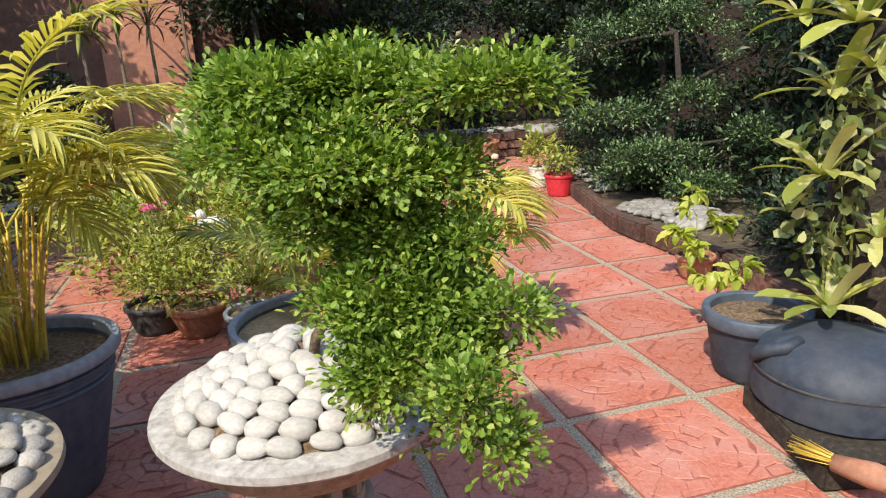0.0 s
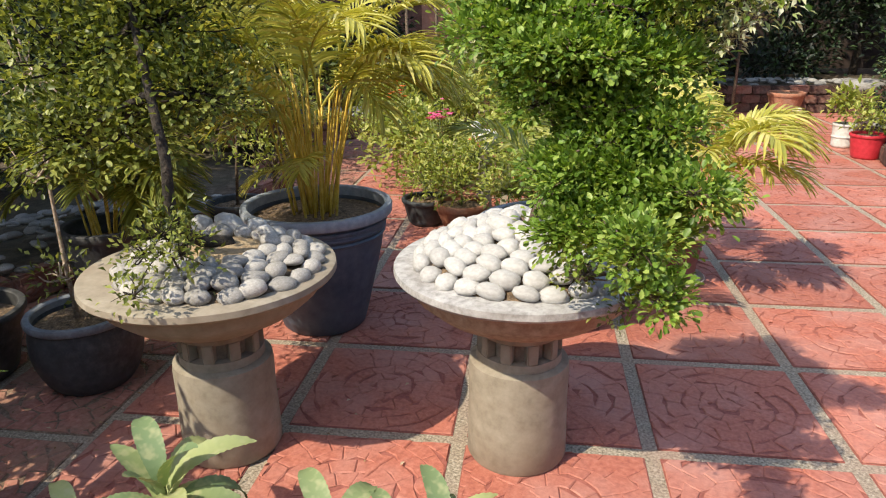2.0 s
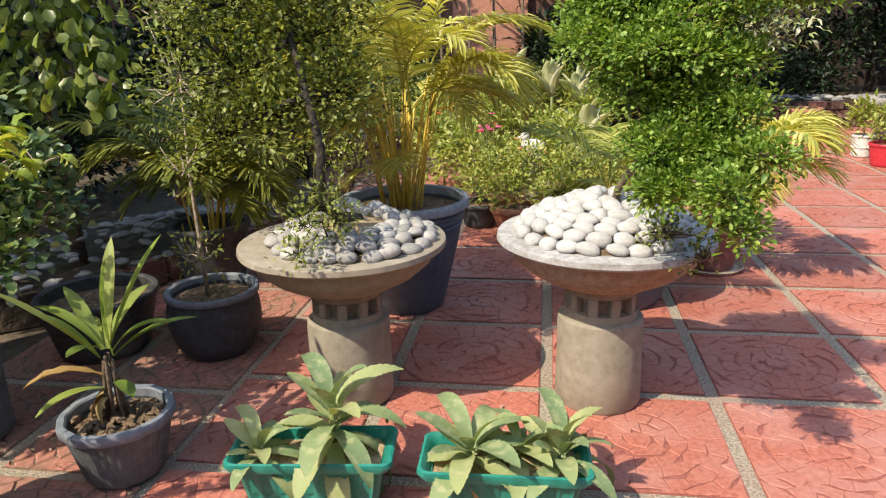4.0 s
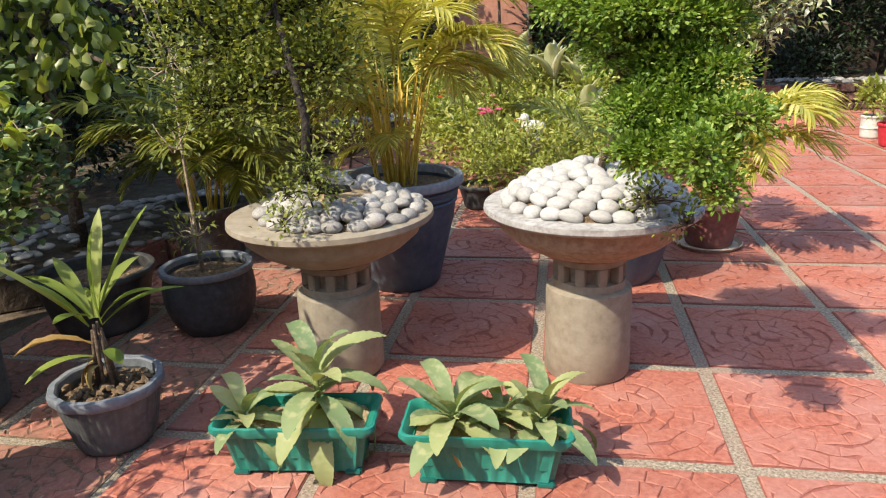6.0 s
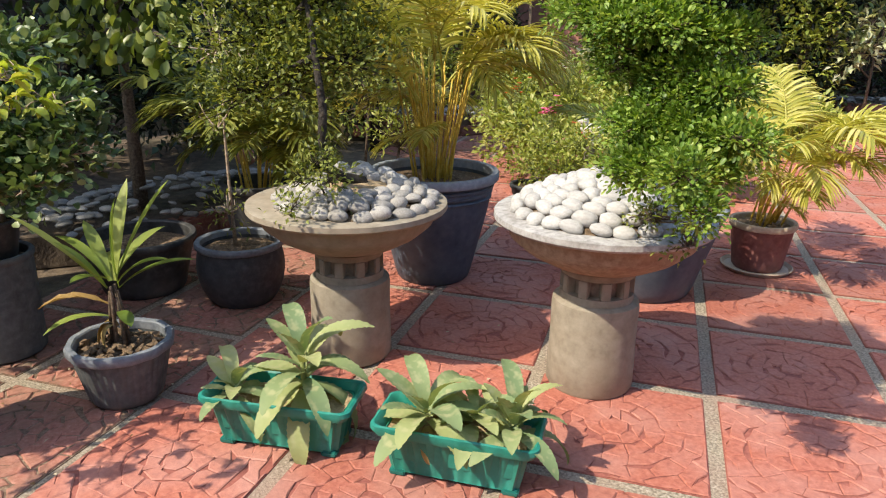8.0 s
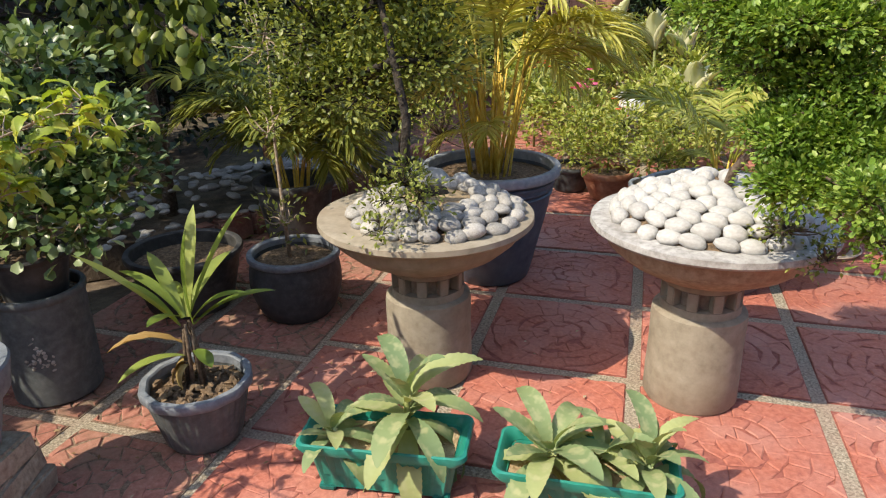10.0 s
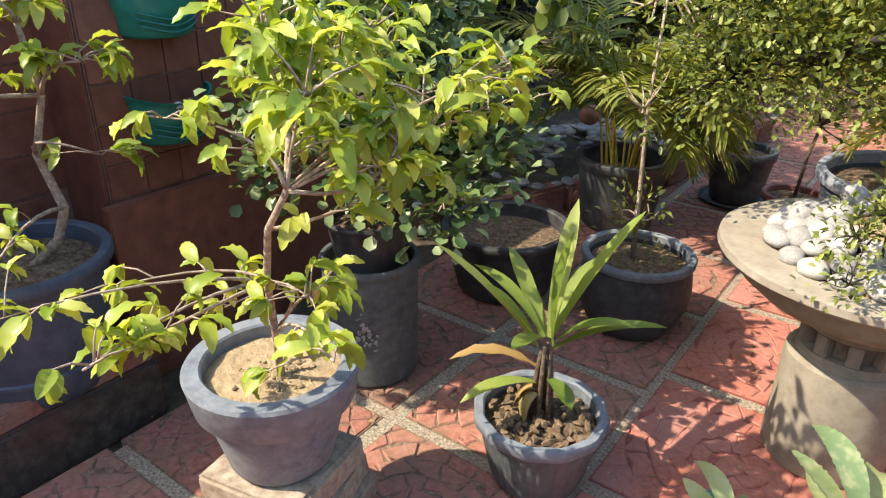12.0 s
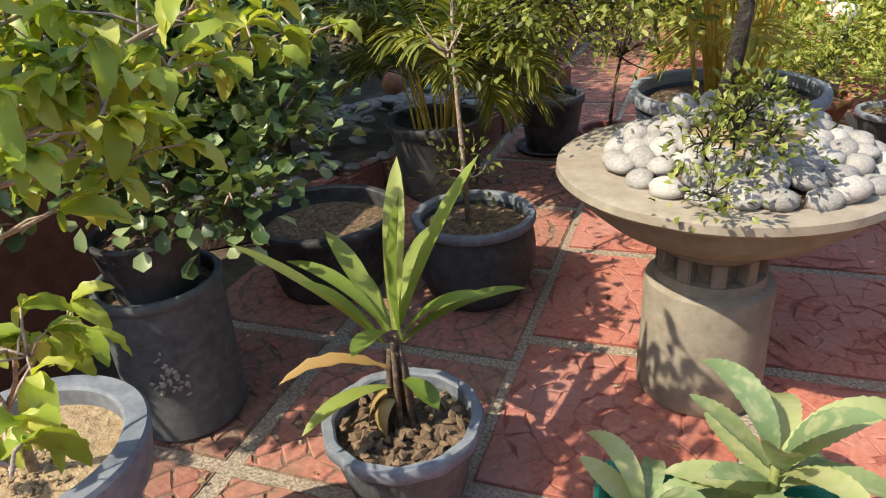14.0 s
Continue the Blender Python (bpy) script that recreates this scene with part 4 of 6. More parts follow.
bush("slender_shrub", (-1.93, 1.43, 0.26), [((-2.02, 1.48, 1.15), (0.20, 0.20, 0.24), 0.3), ((-1.84, 1.50, 1.05), (0.18, 0.18, 0.22), 0.25), ((-1.95, 1.40, 0.82), (0.14, 0.14, 0.18), 0.15), ((-1.88, 1.36, 0.46), (0.10, 0.10, 0.07), 0.2), ((-1.99, 1.44, 1.45), (0.20, 0.20, 0.22), 0.25)],
     0.036, 0.014, L_DUSK, M_BARK_P, "slender shrub with several thin stems and small dark leaves", "shrub", [(-1.93, 1.43, 0.25), (-1.94, 1.43, 0.5), (-1.97, 1.45, 0.8), (-1.96, 1.46, 1.2)], 0.010, 46, 12, 0.05, hollow=0.2)

# ---- green troughs ----
def trough(at, turn, label):
    root = thing("trough_planter", Matrix.Translation(at) @ pose(0, 0, 0, 0, 0, turn), label, "planter", "green troughs")
    L, W, H = 0.50, 0.222, 0.178

    def ring(l, w, z, flute):
        out = []
        per = [(x, -1) for x in np.linspace(-1, 1, 41)[:-1]] + [(1, y) for y in np.linspace(-1, 1, 17)[:-1]] + [(x, 1) for x in np.linspace(1, -1, 41)[:-1]] + [(-1, y) for y in np.linspace(1, -1, 17)[:-1]]
        for i, (x, y) in enumerate(per):
            px, py = x * l / 2, y * w / 2
            c = 0.03
            qx, qy = max(-l / 2 + c, min(l / 2 - c, px)), max(-w / 2 + c, min(w / 2 - c, py))
            d = Vector((px - qx, py - qy, 0))
            if d.length > c:
                d = d.normalized() * c
            k = flute * (0.5 + 0.5 * math.cos(2 * math.pi * i / 4))
            nrm = d.normalized() if d.length > 1e-6 else Vector((0, 0, 0))
            out.append(Vector((qx, qy, z)) + d - nrm * k)
        return out
    bm = bmesh.new()
    rings = [[bm.verts.new(p) for p in ring(*a)] for a in ((L * 0.78, W * 0.66, 0.014, 0.0), (L * 0.79, W * 0.68, 0.020, 0.008), (L * 0.87, W * 0.82, H - 0.045, 0.012), (L * 0.88, W * 0.84, H - 0.034, 0.0), (L * 0.84, W * 0.76, H - 0.034, 0.0), (L * 0.80, W * 0.7, 0.06, 0.0))]
    n = len(rings[0])
    for a, b in zip(rings, rings[1:]):
        for i in range(n):
            bm.faces.new((a[i], a[(i + 1) % n], b[(i + 1) % n], b[i]))
    bm.faces.new(list(reversed(rings[0])))
    bm.faces.new(rings[-1])
    body = part("body", bm, M_TEAL, root)
    bm = bmesh.new()
    rings = [[bm.verts.new(p) for p in ring(*a)] for a in ((L * 0.86, W * 0.80, H - 0.032, 0), (L * 0.95, W * 0.93, H - 0.035, 0.002), (L, W, H - 0.016, 0.003), (L * 0.99, W * 0.98, H - 0.003, 0.002), (L * 0.955, W * 0.915, H, 0), (L * 0.92, W * 0.84, H - 0.006, 0), (L * 0.86, W * 0.80, H - 0.032, 0))]
    for a, b in zip(rings, rings[1:]):
        for i in range(n):
            bm.faces.new((a[i], a[(i + 1) % n], b[(i + 1) % n], b[i]))
    part("rim", bm, M_TEAL, root, "rolled teal rim")
    for sx in (-1, 1):
        for sy in (-1, 1):
            part("foot", box((0.05, 0.035, 0.018), (sx * L * 0.34, sy * W * 0.27, 0), 0.004), M_TEAL_D, body)
    bm = bmesh.new()
    bmesh.ops.create_grid(bm, x_segments=16, y_segments=6, size=0.5)
    for v in bm.verts:
        v.co = Vector((v.co.x * L * 0.83, v.co.y * W * 0.74, H - 0.04 + RNG.uniform(-0.008, 0.008)))
    part("soil", bm, M_SAND, root)
    return root


SUCC = strap_meshes("leaf", [dict(length=l, width=w, rise=r, droop=d, sections=n, belly=b, fold=0.26, teeth=0.03, base_w=0.4, sheet=True, wavy=0.0015) for l, w, r, d, n, b in ((0.20, 0.066, 0.5, 1.1, 30, 0.5), (0.245, 0.064, 0.55, 1.9, 36, 0.5), (0.14, 0.058, 0.35, 0.5, 24, 0.5), (0.22, 0.058, 0.4, 1.5, 34, 0.48), (0.17, 0.064, 0.3, 0.4, 28, 0.52))], L_SUCC)
SUCC_DRY = strap_meshes("leaf", [dict(length=0.12, width=0.045, rise=0.3, droop=1.6, sections=12, thick=0.002, belly=0.5, fold=0.4)], L_DRY)
TR1, TR2 = (-0.868, 0.775, 0), (-0.325, 0.968, 0)
trough(TR1, 24.6, "teal green plastic trough with fluted sides and sandy soil")
trough(TR2, 20.5, "teal green plastic trough with fluted sides crowded with succulents")


def in_trough(tr, turn, along, across):
    p = Matrix.Translation(tr) @ pose(0, 0, 0, 0, 0, turn) @ Vector((along, across, 0.138))
    return tuple(p)


rosette("succulent", in_trough(TR1, 24.6, 0.06, 0.02), SUCC, 24, "tall succulent with long arching toothed grey-green leaves", "succulent", 0.012, (-60, 48), (0.95, 1.25), 21, SUCC_DRY, group="succulents in troughs", height=0.17)
rosette("succulent", in_trough(TR1, 24.6, -0.16, -0.02), SUCC, 14, "small succulent with toothed leaves at the end of a trough", "succulent", 0.01, (-20, 45), (0.6, 0.85), 22, group="succulents in troughs", height=0.05)
rosette("succulent", in_trough(TR2, 20.5, -0.10, 0.0), SUCC, 20, "broad succulent rosette with toothed pale green leaves", "succulent", 0.012, (-32, 42), (0.9, 1.15), 23, SUCC_DRY, group="succulents in troughs", height=0.07)
rosette("succulent", in_trough(TR2, 20.5, 0.04, 0.03), SUCC, 14, "low succulent rosette with toothed pale green leaves", "succulent", 0.012, (-22, 38), (0.7, 0.95), 24, SUCC_DRY, group="succulents in troughs", height=0.05)
rosette("succulent", in_trough(TR2, 20.5, 0.16, 0.0), SUCC, 18, "upright grey-green succulent at the end of a trough", "succulent", 0.01, (-12, 62), (0.7, 0.95), 25, group="succulents in troughs", height=0.08)
v, f = tube([in_trough(TR1, 24.6, 0.06, 0.02), tuple(Vector(in_trough(TR1, 24.6, 0.06, 0.02)) + Vector((0, 0, 0.17)))], [0.011, 0.008], 8)
finish("stem", [tuple(Vector(p) - Vector(in_trough(TR1, 24.6, 0.06, 0.02))) for p in v], f, M_STEM, bpy.data.objects["succulent"])

# ---- lime tree on its block ----
BLK = (-1.744, -0.012)
blk = thing("concrete_block", pose(BLK[0], BLK[1], 0, 0, 0, 32), "stacked weathered concrete slabs under a pot", "block")
for k, (w, d, h, z, turn) in enumerate(((0.33, 0.33, 0.075, 0.0, 0), (0.30, 0.31, 0.072, 0.0752, 5), (0.28, 0.285, 0.072, 0.1474, -3))):
    part("slab", box((w, d, h), (0.004 * k, -0.003 * k, z), 0.009, turn, 1.0, 0.006), M_BLOCK, blk)
pot("plant_pot", (-1.739, -0.01, 0.2200), 0.118, 0.160, 0.272, M_GREY, "weathered grey clay-shaped pot with a deep rim band", M_GREY, 0.092, 0.021, M_SAND, 0.035, 0.006, seg=64, flare=0.014)

clods = thing("soil_clods", Matrix.Translation((-1.739, -0.01, 0.452)), "crumbs of dry sandy soil and bits of twig round a stem", "soil", kind="stuff")
cv, cf = [], []
for i in range(150):
    a, r = RNG.uniform(0, 6.28), abs(RNG.normal()) * 0.055
    r = min(r, 0.14)
    p = Vector((0.03 + r * math.cos(a) * 0.8, r * math.sin(a) * 0.8, 0.012 + 0.010 * (1 - r / 0.14)))
    d = Vector(RNG.normal(size=3))
    d.z *= 0.3
    d.normalize()
    l = RNG.uniform(0.003, 0.010)
    w = RNG.uniform(0.003, 0.007)
    tube([p - d * l, p, p + d * l], [w * 0.5, w, w * 0.4], 5, cv, cf)
finish("crumbs", cv, cf, M_SAND, clods, smooth=False)
LIME = strap_meshes("leaf", [dict(length=l, width=w, rise=r, droop=d, sections=10, belly=0.36, fold=f, base_w=0.15, sheet=True, wavy=q * 0.6, teeth=0.015) for l, w, r, d, f, q in ((0.070, 0.032, 0.2, 0.9, 0.45, 0.003), (0.060, 0.029, 0.3, 1.6, 0.5, 0.003), (0.085, 0.033, 0.4, 1.3, 0.35, 0.004), (0.045, 0.020, 0.2, 0.7, 0.5, 0.002), (0.055, 0.017, 0.1, 2.2, 0.6, 0.003))], L_LIME)


def leafy_tree(name, base, trunk, branches, label, bark, meshes, seed, trunk_r=0.014, per=16, size=(0.8, 1.2), spray=0.09, category="potted tree"):
    """A small tree whose larger leaves hang in tufts on twigs along each branch."""
    rng = np.random.default_rng(seed)
    root = thing(name, Matrix.Translation(base), label, category)
    b = Vector(base)
    line = [Vector(p) - b for p in trunk]
    v, f = tube(line, [trunk_r * (1 - 0.55 * i / (len(line) - 1)) for i in range(len(line))], 9)
    finish("trunk", v, f, bark, root)
    wv, wf = [], []
    for tip, start, k in branches:
        bv, bf = [], []
        t = Vector(tip) - b
        s = line[start]
        mid = (s + t) / 2 + Vector((rng.normal() * 0.06, rng.normal() * 0.06, 0.02 + rng.normal() * 0.05))
        pts = bezier(s, mid, t, 7)
        tube(pts, [trunk_r * (0.40 - 0.045 * j) for j in range(7)], 6, bv, bf)
        count = int(per * k)
        for i in range(count):
            q = 0.999 - 0.03 * i if i < 3 else rng.random() ** 0.6
            j = min(5, int(q * 6))
            p = pts[j].lerp(pts[j + 1], q * 6 - j)
            d = Vector(rng.normal(size=3))
            d.z = abs(d.z) * 0.6
            d.normalize()
            e = p + d * spray * rng.uniform(0.3, 1.1)
            tube([p, (p + e) / 2 + Vector((0, 0, 0.006)), e], [0.0022, 0.0018, 0.0012], 4, wv, wf)
            for m in range(5):
                a = math.degrees(math.atan2(d.y, d.x)) + rng.uniform(-80, 80) if m else math.degrees(math.atan2(d.y, d.x)) + rng.uniform(-20, 20)
                put("leaf", meshes[int(rng.integers(len(meshes)))], root, pose(e.x, e.y, e.z, rng.uniform(-35, 35), rng.uniform(-30, 60), a) @ Matrix.Scale(rng.uniform(*size), 4))
        finish("branch", bv, bf, bark, root)
    tagged(finish("twig_tangle", wv, wf, bark, root), kind="stuff")
    return root


leafy_tree("lime_tree", (-1.71, 0, 0.47),
    [(-1.705, -0.005, 0.43), (-1.67, -0.02, 0.60), (-1.60, -0.05, 0.76), (-1.51, -0.07, 0.90), (-1.41, -0.07, 1.0), (-1.47, -0.03, 1.10)],
    [((-1.13, -0.14, 0.88), 1, 0.35), ((-1.38, -0.39, 0.82), 2, 0.35), ((-1.59, -0.49, 0.82), 2, 0.4), ((-1.49, -0.29, 0.78), 2, 0.45), ((-1.68, -0.18, 1.07), 4, 0.45), ((-1.61, 0.57, 1.01), 4, 1.2), ((-1.59, 0.33, 1.08), 4, 1.5),
     ((-1.37, -0.04, 1.15), 4, 1.0), ((-1.52, -0.03, 1.22), 5, 1.2), ((-1.43, 0.15, 1.08), 4, 1.1), ((-1.71, 0.13, 1.12), 5, 1.1), ((-1.61, 0.21, 1.20), 5, 1.4), ((-1.54, 0.23, 0.96), 3, 1.0), ((-1.61, -0.15, 0.72), 1, 0.45), ((-1.49, -0.01, 0.76), 2, 0.5), ((-1.69, -0.29, 0.78), 2, 0.35), ((-1.73, 0.29, 1.14), 5, 1.1), ((-1.49, 0.43, 1.12), 4, 1.0), ((-1.61, 0.07, 0.70), 1, 0.3)],
    "small potted tree with lime green pointed leaves and pale crooked stems", M_BARK_P, LIME, 31, 0.0095, 17, (0.42, 1.0), 0.08)

drum = pot("plant_pot", (-2.225, 0.505, 0), 0.150, 0.154, 0.42, M_FLUTE, "straight scuffed slate-grey drum used as a pot", M_FLUTE, 0.03, 0.006, M_SOIL, 0.04, 0.012, category="drum pot")
for k in range(34):
    s = put("paint_scuff", PEB_G[k % 6], drum, Matrix())
    a = radians(-38 + RNG.normal() * 9)
    s.matrix_basis = pose(0.1525 * math.cos(a), 0.1525 * math.sin(a), 0.20 + RNG.normal() * 0.035, 0, 0, math.degrees(a) + 90) @ pose(0, 0, 0, 0, RNG.uniform(-60, 60), 0) @ Matrix.Diagonal((RNG.uniform(0.005, 0.016), 0.005, RNG.uniform(0.006, 0.022), 1))
pot("plant_pot", (-2.225, 0.505, 0.352), 0.095, 0.128, 0.20, M_BLACK, "black nursery pot standing inside the charcoal drum", M_BLACK, 0.025, 0.006, M_SOIL, 0.03, 0.008)
bush("round_leaf_shrub", (-2.19, 0.56, 0.50), [((-2.23, 0.42, 1.02), (0.22, 0.24, 0.16), 0.8), ((-2.09, 0.66, 0.92), (0.22, 0.24, 0.16), 0.9), ((-1.95, 0.72, 0.80), (0.18, 0.18, 0.12), 0.7), ((-2.25, 0.66, 1.12), (0.22, 0.22, 0.14), 0.7), ((-2.01, 0.48, 0.76), (0.16, 0.16, 0.12), 0.6), ((-1.87, 0.56, 0.72), (0.10, 0.12, 0.08), 0.3), ((-2.31, 0.36, 0.76), (0.16, 0.16, 0.14), 0.5)],
     0.042, 0.035, L_ROUND, M_BARK_P, "dense shrub with small round green leaves in a charcoal drum", "shrub", [(-2.19, 0.56, 0.47), (-2.18, 0.57, 0.64), (-2.15, 0.58, 0.78), (-2.17, 0.60, 0.96)], 0.016, 55, 16, 0.04, rounded=True)

# ---- wall corner ----
pot("plant_pot", tuple(g(-3.27, -1.36, 0.15)), 0.185, 0.24, 0.40, M_BLUE, "large dark blue plastic pot standing on the curb", M_BLUE, 0.035, 0.014, M_SOIL, 0.05, 0.016, rings=(0.25,))
bp = g(-3.27, -1.36, 0.15)
leafy_tree("crooked_tree", (bp.x, bp.y, bp.z + 0.32),
    [(bp.x, bp.y, bp.z + 0.31), (bp.x + 0.02, bp.y + 0.10 + 0.02, bp.z + 0.42), (bp.x + 0.05, bp.y + 0.10 + 0.05, bp.z + 0.52), (bp.x + 0.0, bp.y + 0.10 + 0.02, bp.z + 0.66), (bp.x + 0.05, bp.y + 0.10 + 0.06, bp.z + 0.82), (bp.x + 0.1, bp.y + 0.10 + 0.04, bp.z + 1.0)],
    [((bp.x + 0.22, bp.y + 0.10 + 0.14, bp.z + 0.92), 4, 0.9), ((bp.x + 0.12, bp.y + 0.10 - 0.12, bp.z + 1.08), 5, 1.0), ((bp.x + 0.2, bp.y + 0.10 + 0.02, bp.z + 1.14), 5, 0.8), ((bp.x + 0.10, bp.y + 0.10 + 0.16, bp.z + 0.66), 3, 0.3), ((bp.x - 0.02, bp.y + 0.10 - 0.25, bp.z + 0.92), 4, 0.7), ((bp.x + 0.4, bp.y + 0.10 - 0.16, bp.z + 0.5), 2, 0.7)],
    "small tree with a pale crooked trunk and lime green leaves", M_BARK_P, LIME, 33, 0.016, 12)


def wall_pot(v, z, label):
    root = thing("wall_pot", Matrix.Translation(g(-3.328, v, z)) @ pose(0, 0, 0, 0, 0, GA), label, "wall pot", "green wall pots")
    bm = bmesh.new()
    seg = 20
    def half(r, zz, dip):
        return [bm.verts.new((r * math.sin(math.pi * i / seg) * 0.85, -r * math.cos(math.pi * i / seg), zz - dip * math.sin(math.pi * i / seg) ** 2)) for i in range(seg + 1)]
    rings = [half(0.10, 0.0, 0), half(0.115, 0.012, 0), half(0.125, 0.075, 0), half(0.129, 0.08, 0), half(0.134, 0.125, 0.006), half(0.142, 0.15, 0.022), half(0.148, 0.16, 0.026), half(0.138, 0.158, 0.026), half(0.128, 0.10, 0)]
    for a, b in zip(rings, rings[1:]):
        for i in range(seg):
            bm.faces.new((a[i], a[i + 1], b[i + 1], b[i]))
    bm.faces.new(list(reversed(rings[0])))
    bm.faces.new(rings[-1])
    body = part("body", bm, M_TEAL, root)
    for k in range(3):
        part("wave_ridge", lathe_arc(0.128 + 0.001 * k, 0.03 + 0.018 * k), M_TEAL_D, body)
    bm = bmesh.new()
    bmesh.ops.create_grid(bm, x_segments=8, y_segments=12, size=0.5)
    for q in bm.verts:
        a = (q.co.y + 0.5) * math.pi
        q.co = Vector(((q.co.x + 0.5) * 0.12 * math.sin(a) * 0.9, -0.125 * math.cos(a), 0.112 + RNG.uniform(-0.008, 0.010)))
    part("soil", bm, M_SOIL, root)
    return root


def lathe_arc(r, z):
    v, f = tube([(r * 0.86 * math.sin(radians(a)), -r * math.cos(radians(a)), z + 0.012 * math.sin(radians(a * 3))) for a in range(40, 141, 10)], [0.003] * 11, 5)
    bm = bmesh.new()
    vs = [bm.verts.new(p) for p in v]
    for q in f:
        bm.faces.new([vs[i] for i in q])
    return bm


wall_pot(-0.79, 0.735, "half-round teal green wall pot with dark soil")
wall_pot(-0.79, 1.055, "half-round teal green wall pot holding a small plant")
wp = g(-3.26, -0.79, 1.165)
rosette("wall_pot_plant", tuple(wp), STRAPS, 8, "small strap-leaved plant in a wall pot", "potted plant", 0.01, (20, 75), (0.35, 0.5), 41)
pebble_wp = put("pebble", PEB_W[0], None, Matrix.Translation(g(-3.225, -0.82, 0.86)) @ Matrix.Diagonal((0.03, 0.03, 0.026, 1)))
tagged(pebble_wp, "single white pebble on the soil of a wall pot", "pebble")

# ---- dark pots by the west bed ----
pot("plant_pot", (-2.42, 1.24, 0), 0.19, 0.25, 0.28, M_BLACK, "wide low black tub half full of dark soil", M_BLACK, 0.03, 0.012, M_SOIL, 0.06, 0.016)
pot("plant_pot", (-2.62, 2.14, 0), 0.17, 0.215, 0.36, M_BLACK, "black rubber pot with a thick rolled rim", M_BLACK, 0.045, 0.016, M_SOIL, 0.10, 0.02)
pot("plant_pot", (-2.48, 2.93, 0), 0.13, 0.165, 0.30, M_BLACK, "black plastic pot with a ridged rim on a saucer", M_SMOKE, 0.05, 0.01, M_SOIL, 0.04, 0.012, dish=0.19)
pot("plant_pot", (-2.05, 2.72, 0), 0.10, 0.135, 0.22, M_MAROON, "small dark maroon pot on a saucer", M_MAROON, 0.03, 0.01, M_SOIL, 0.03, 0.01, dish=0.16)
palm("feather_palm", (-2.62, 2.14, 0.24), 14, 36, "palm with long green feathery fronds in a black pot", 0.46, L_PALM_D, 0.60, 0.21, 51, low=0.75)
bush("leafy_shrub", (-2.48, 2.93, 0.24), [((-2.45, 2.95, 0.75), (0.26, 0.26, 0.26), 0.8), ((-2.25, 2.9, 1.0), (0.28, 0.26, 0.26), 0.8)], 0.04, 0.018, L_MIXED, M_BARK, "yellow-green shrub in a black pot", "shrub", [(-2.48, 2.93, 0.22), (-2.46, 2.94, 0.5), (-2.4, 2.92, 0.8)], 0.012, 40, 14, 0.04)
bush("leafy_shrub", (-2.05, 2.72, 0.17), [((-2.02, 2.75, 0.55), (0.20, 0.20, 0.20), 0.7), ((-1.95, 2.85, 0.85), (0.22, 0.22, 0.2), 0.7)], 0.035, 0.018, L_MIXED, M_BARK, "yellow-green shrub in a small maroon pot", "shrub", [(-2.05, 2.72, 0.16), (-2.04, 2.74, 0.4), (-2.0, 2.78, 0.7)], 0.010, 40, 14, 0.04)

bed("garden_bed", [(-2.95, 1.55), (-2.85, 2.75), (-3.1, 4.2), (-5.6, 4.6), (-6.4, 0.6), (-3.75, 0.35)], 0.16, "raised bed with a mound of flat grey pebbles", (0, 1), 300, ((-3.35, 1.2), (-3.3, 3.4), 0.42), (0.085, 0.065, 0.030), M_BRICK, 0.14)
for x, y, s in ((-2.93, 1.85, 0.20), (-2.90, 2.12, 0.24), (-2.96, 2.42, 0.22), (-2.99, 1.60, 0.18)):
    r = put("edging_rock", PEB_R[int(RNG.integers(6))], None, pose(x, y, s * 0.32, 0, 0, RNG.uniform(0, 180)) @ Matrix.Diagonal((s, s * 0.8, s * 0.68, 1)))
    r.data = r.data.copy()
    r.data.materials[0] = M_BRICK
    tagged(r, "rounded reddish edging rock of the west bed", "rock", "edging rocks")
gourd = put("orange_gourd", PEB_W[1], None, pose(-3.27, 2.58, 0.36, 0, 0, 20) @ Matrix.Diagonal((0.13, 0.13, 0.14, 1)))
gourd.data = gourd.data.copy()
gourd.data.materials[0] = M_TERRA
tagged(gourd, "round orange clay ball on the pebble mound", "ornament")

# vine on a post, with hanging heart-shaped leaves
bush("climbing_vine", (-3.30, 1.78, 0.1), [((-2.95, 1.62, 1.38), (0.24, 0.20, 0.18), 0.7), ((-3.20, 1.60, 1.16), (0.20, 0.20, 0.16), 0.5), ((-2.76, 1.60, 1.19), (0.12, 0.14, 0.09), 0.25), ((-2.54, 1.60, 1.16), (0.08, 0.10, 0.06), 0.14), ((-3.30, 1.60, 1.55), (0.35, 0.30, 0.25), 0.8), ((-2.75, 1.62, 1.62), (0.30, 0.24, 0.16), 0.6)],
     0.075, 0.060, L_VINE, M_BARK, "climbing vine with drooping heart-shaped yellow-green leaves on a post", "vine", [(-3.30, 1.78, 0.08), (-3.29, 1.77, 0.7), (-3.28, 1.76, 1.3), (-3.26, 1.75, 1.8)], 0.045, 30, 8, 0.07, rounded=True, hang=0.6)

# ---- middle flower group ----
pot("plant_pot", (-1.38, 3.78, 0), 0.10, 0.165, 0.20, M_TERRA, "terracotta pot with a broad rim", M_TERRA, 0.045, 0.01, M_SOIL, 0.03, 0.012)
pot("plant_pot", (-1.68, 3.85, 0), 0.11, 0.15, 0.18, M_SMOKE, "low dark bowl pot beside the terracotta one", M_SMOKE, 0.03, 0.01, M_SOIL, 0.03, 0.012)
pot("plant_pot", (-1.00, 3.62, 0), 0.12, 0.16, 0.20, M_SMOKE, "small grey pot with a pale rim", M_BLUE_RIM, 0.03, 0.01, M_SOIL, 0.03, 0.012)
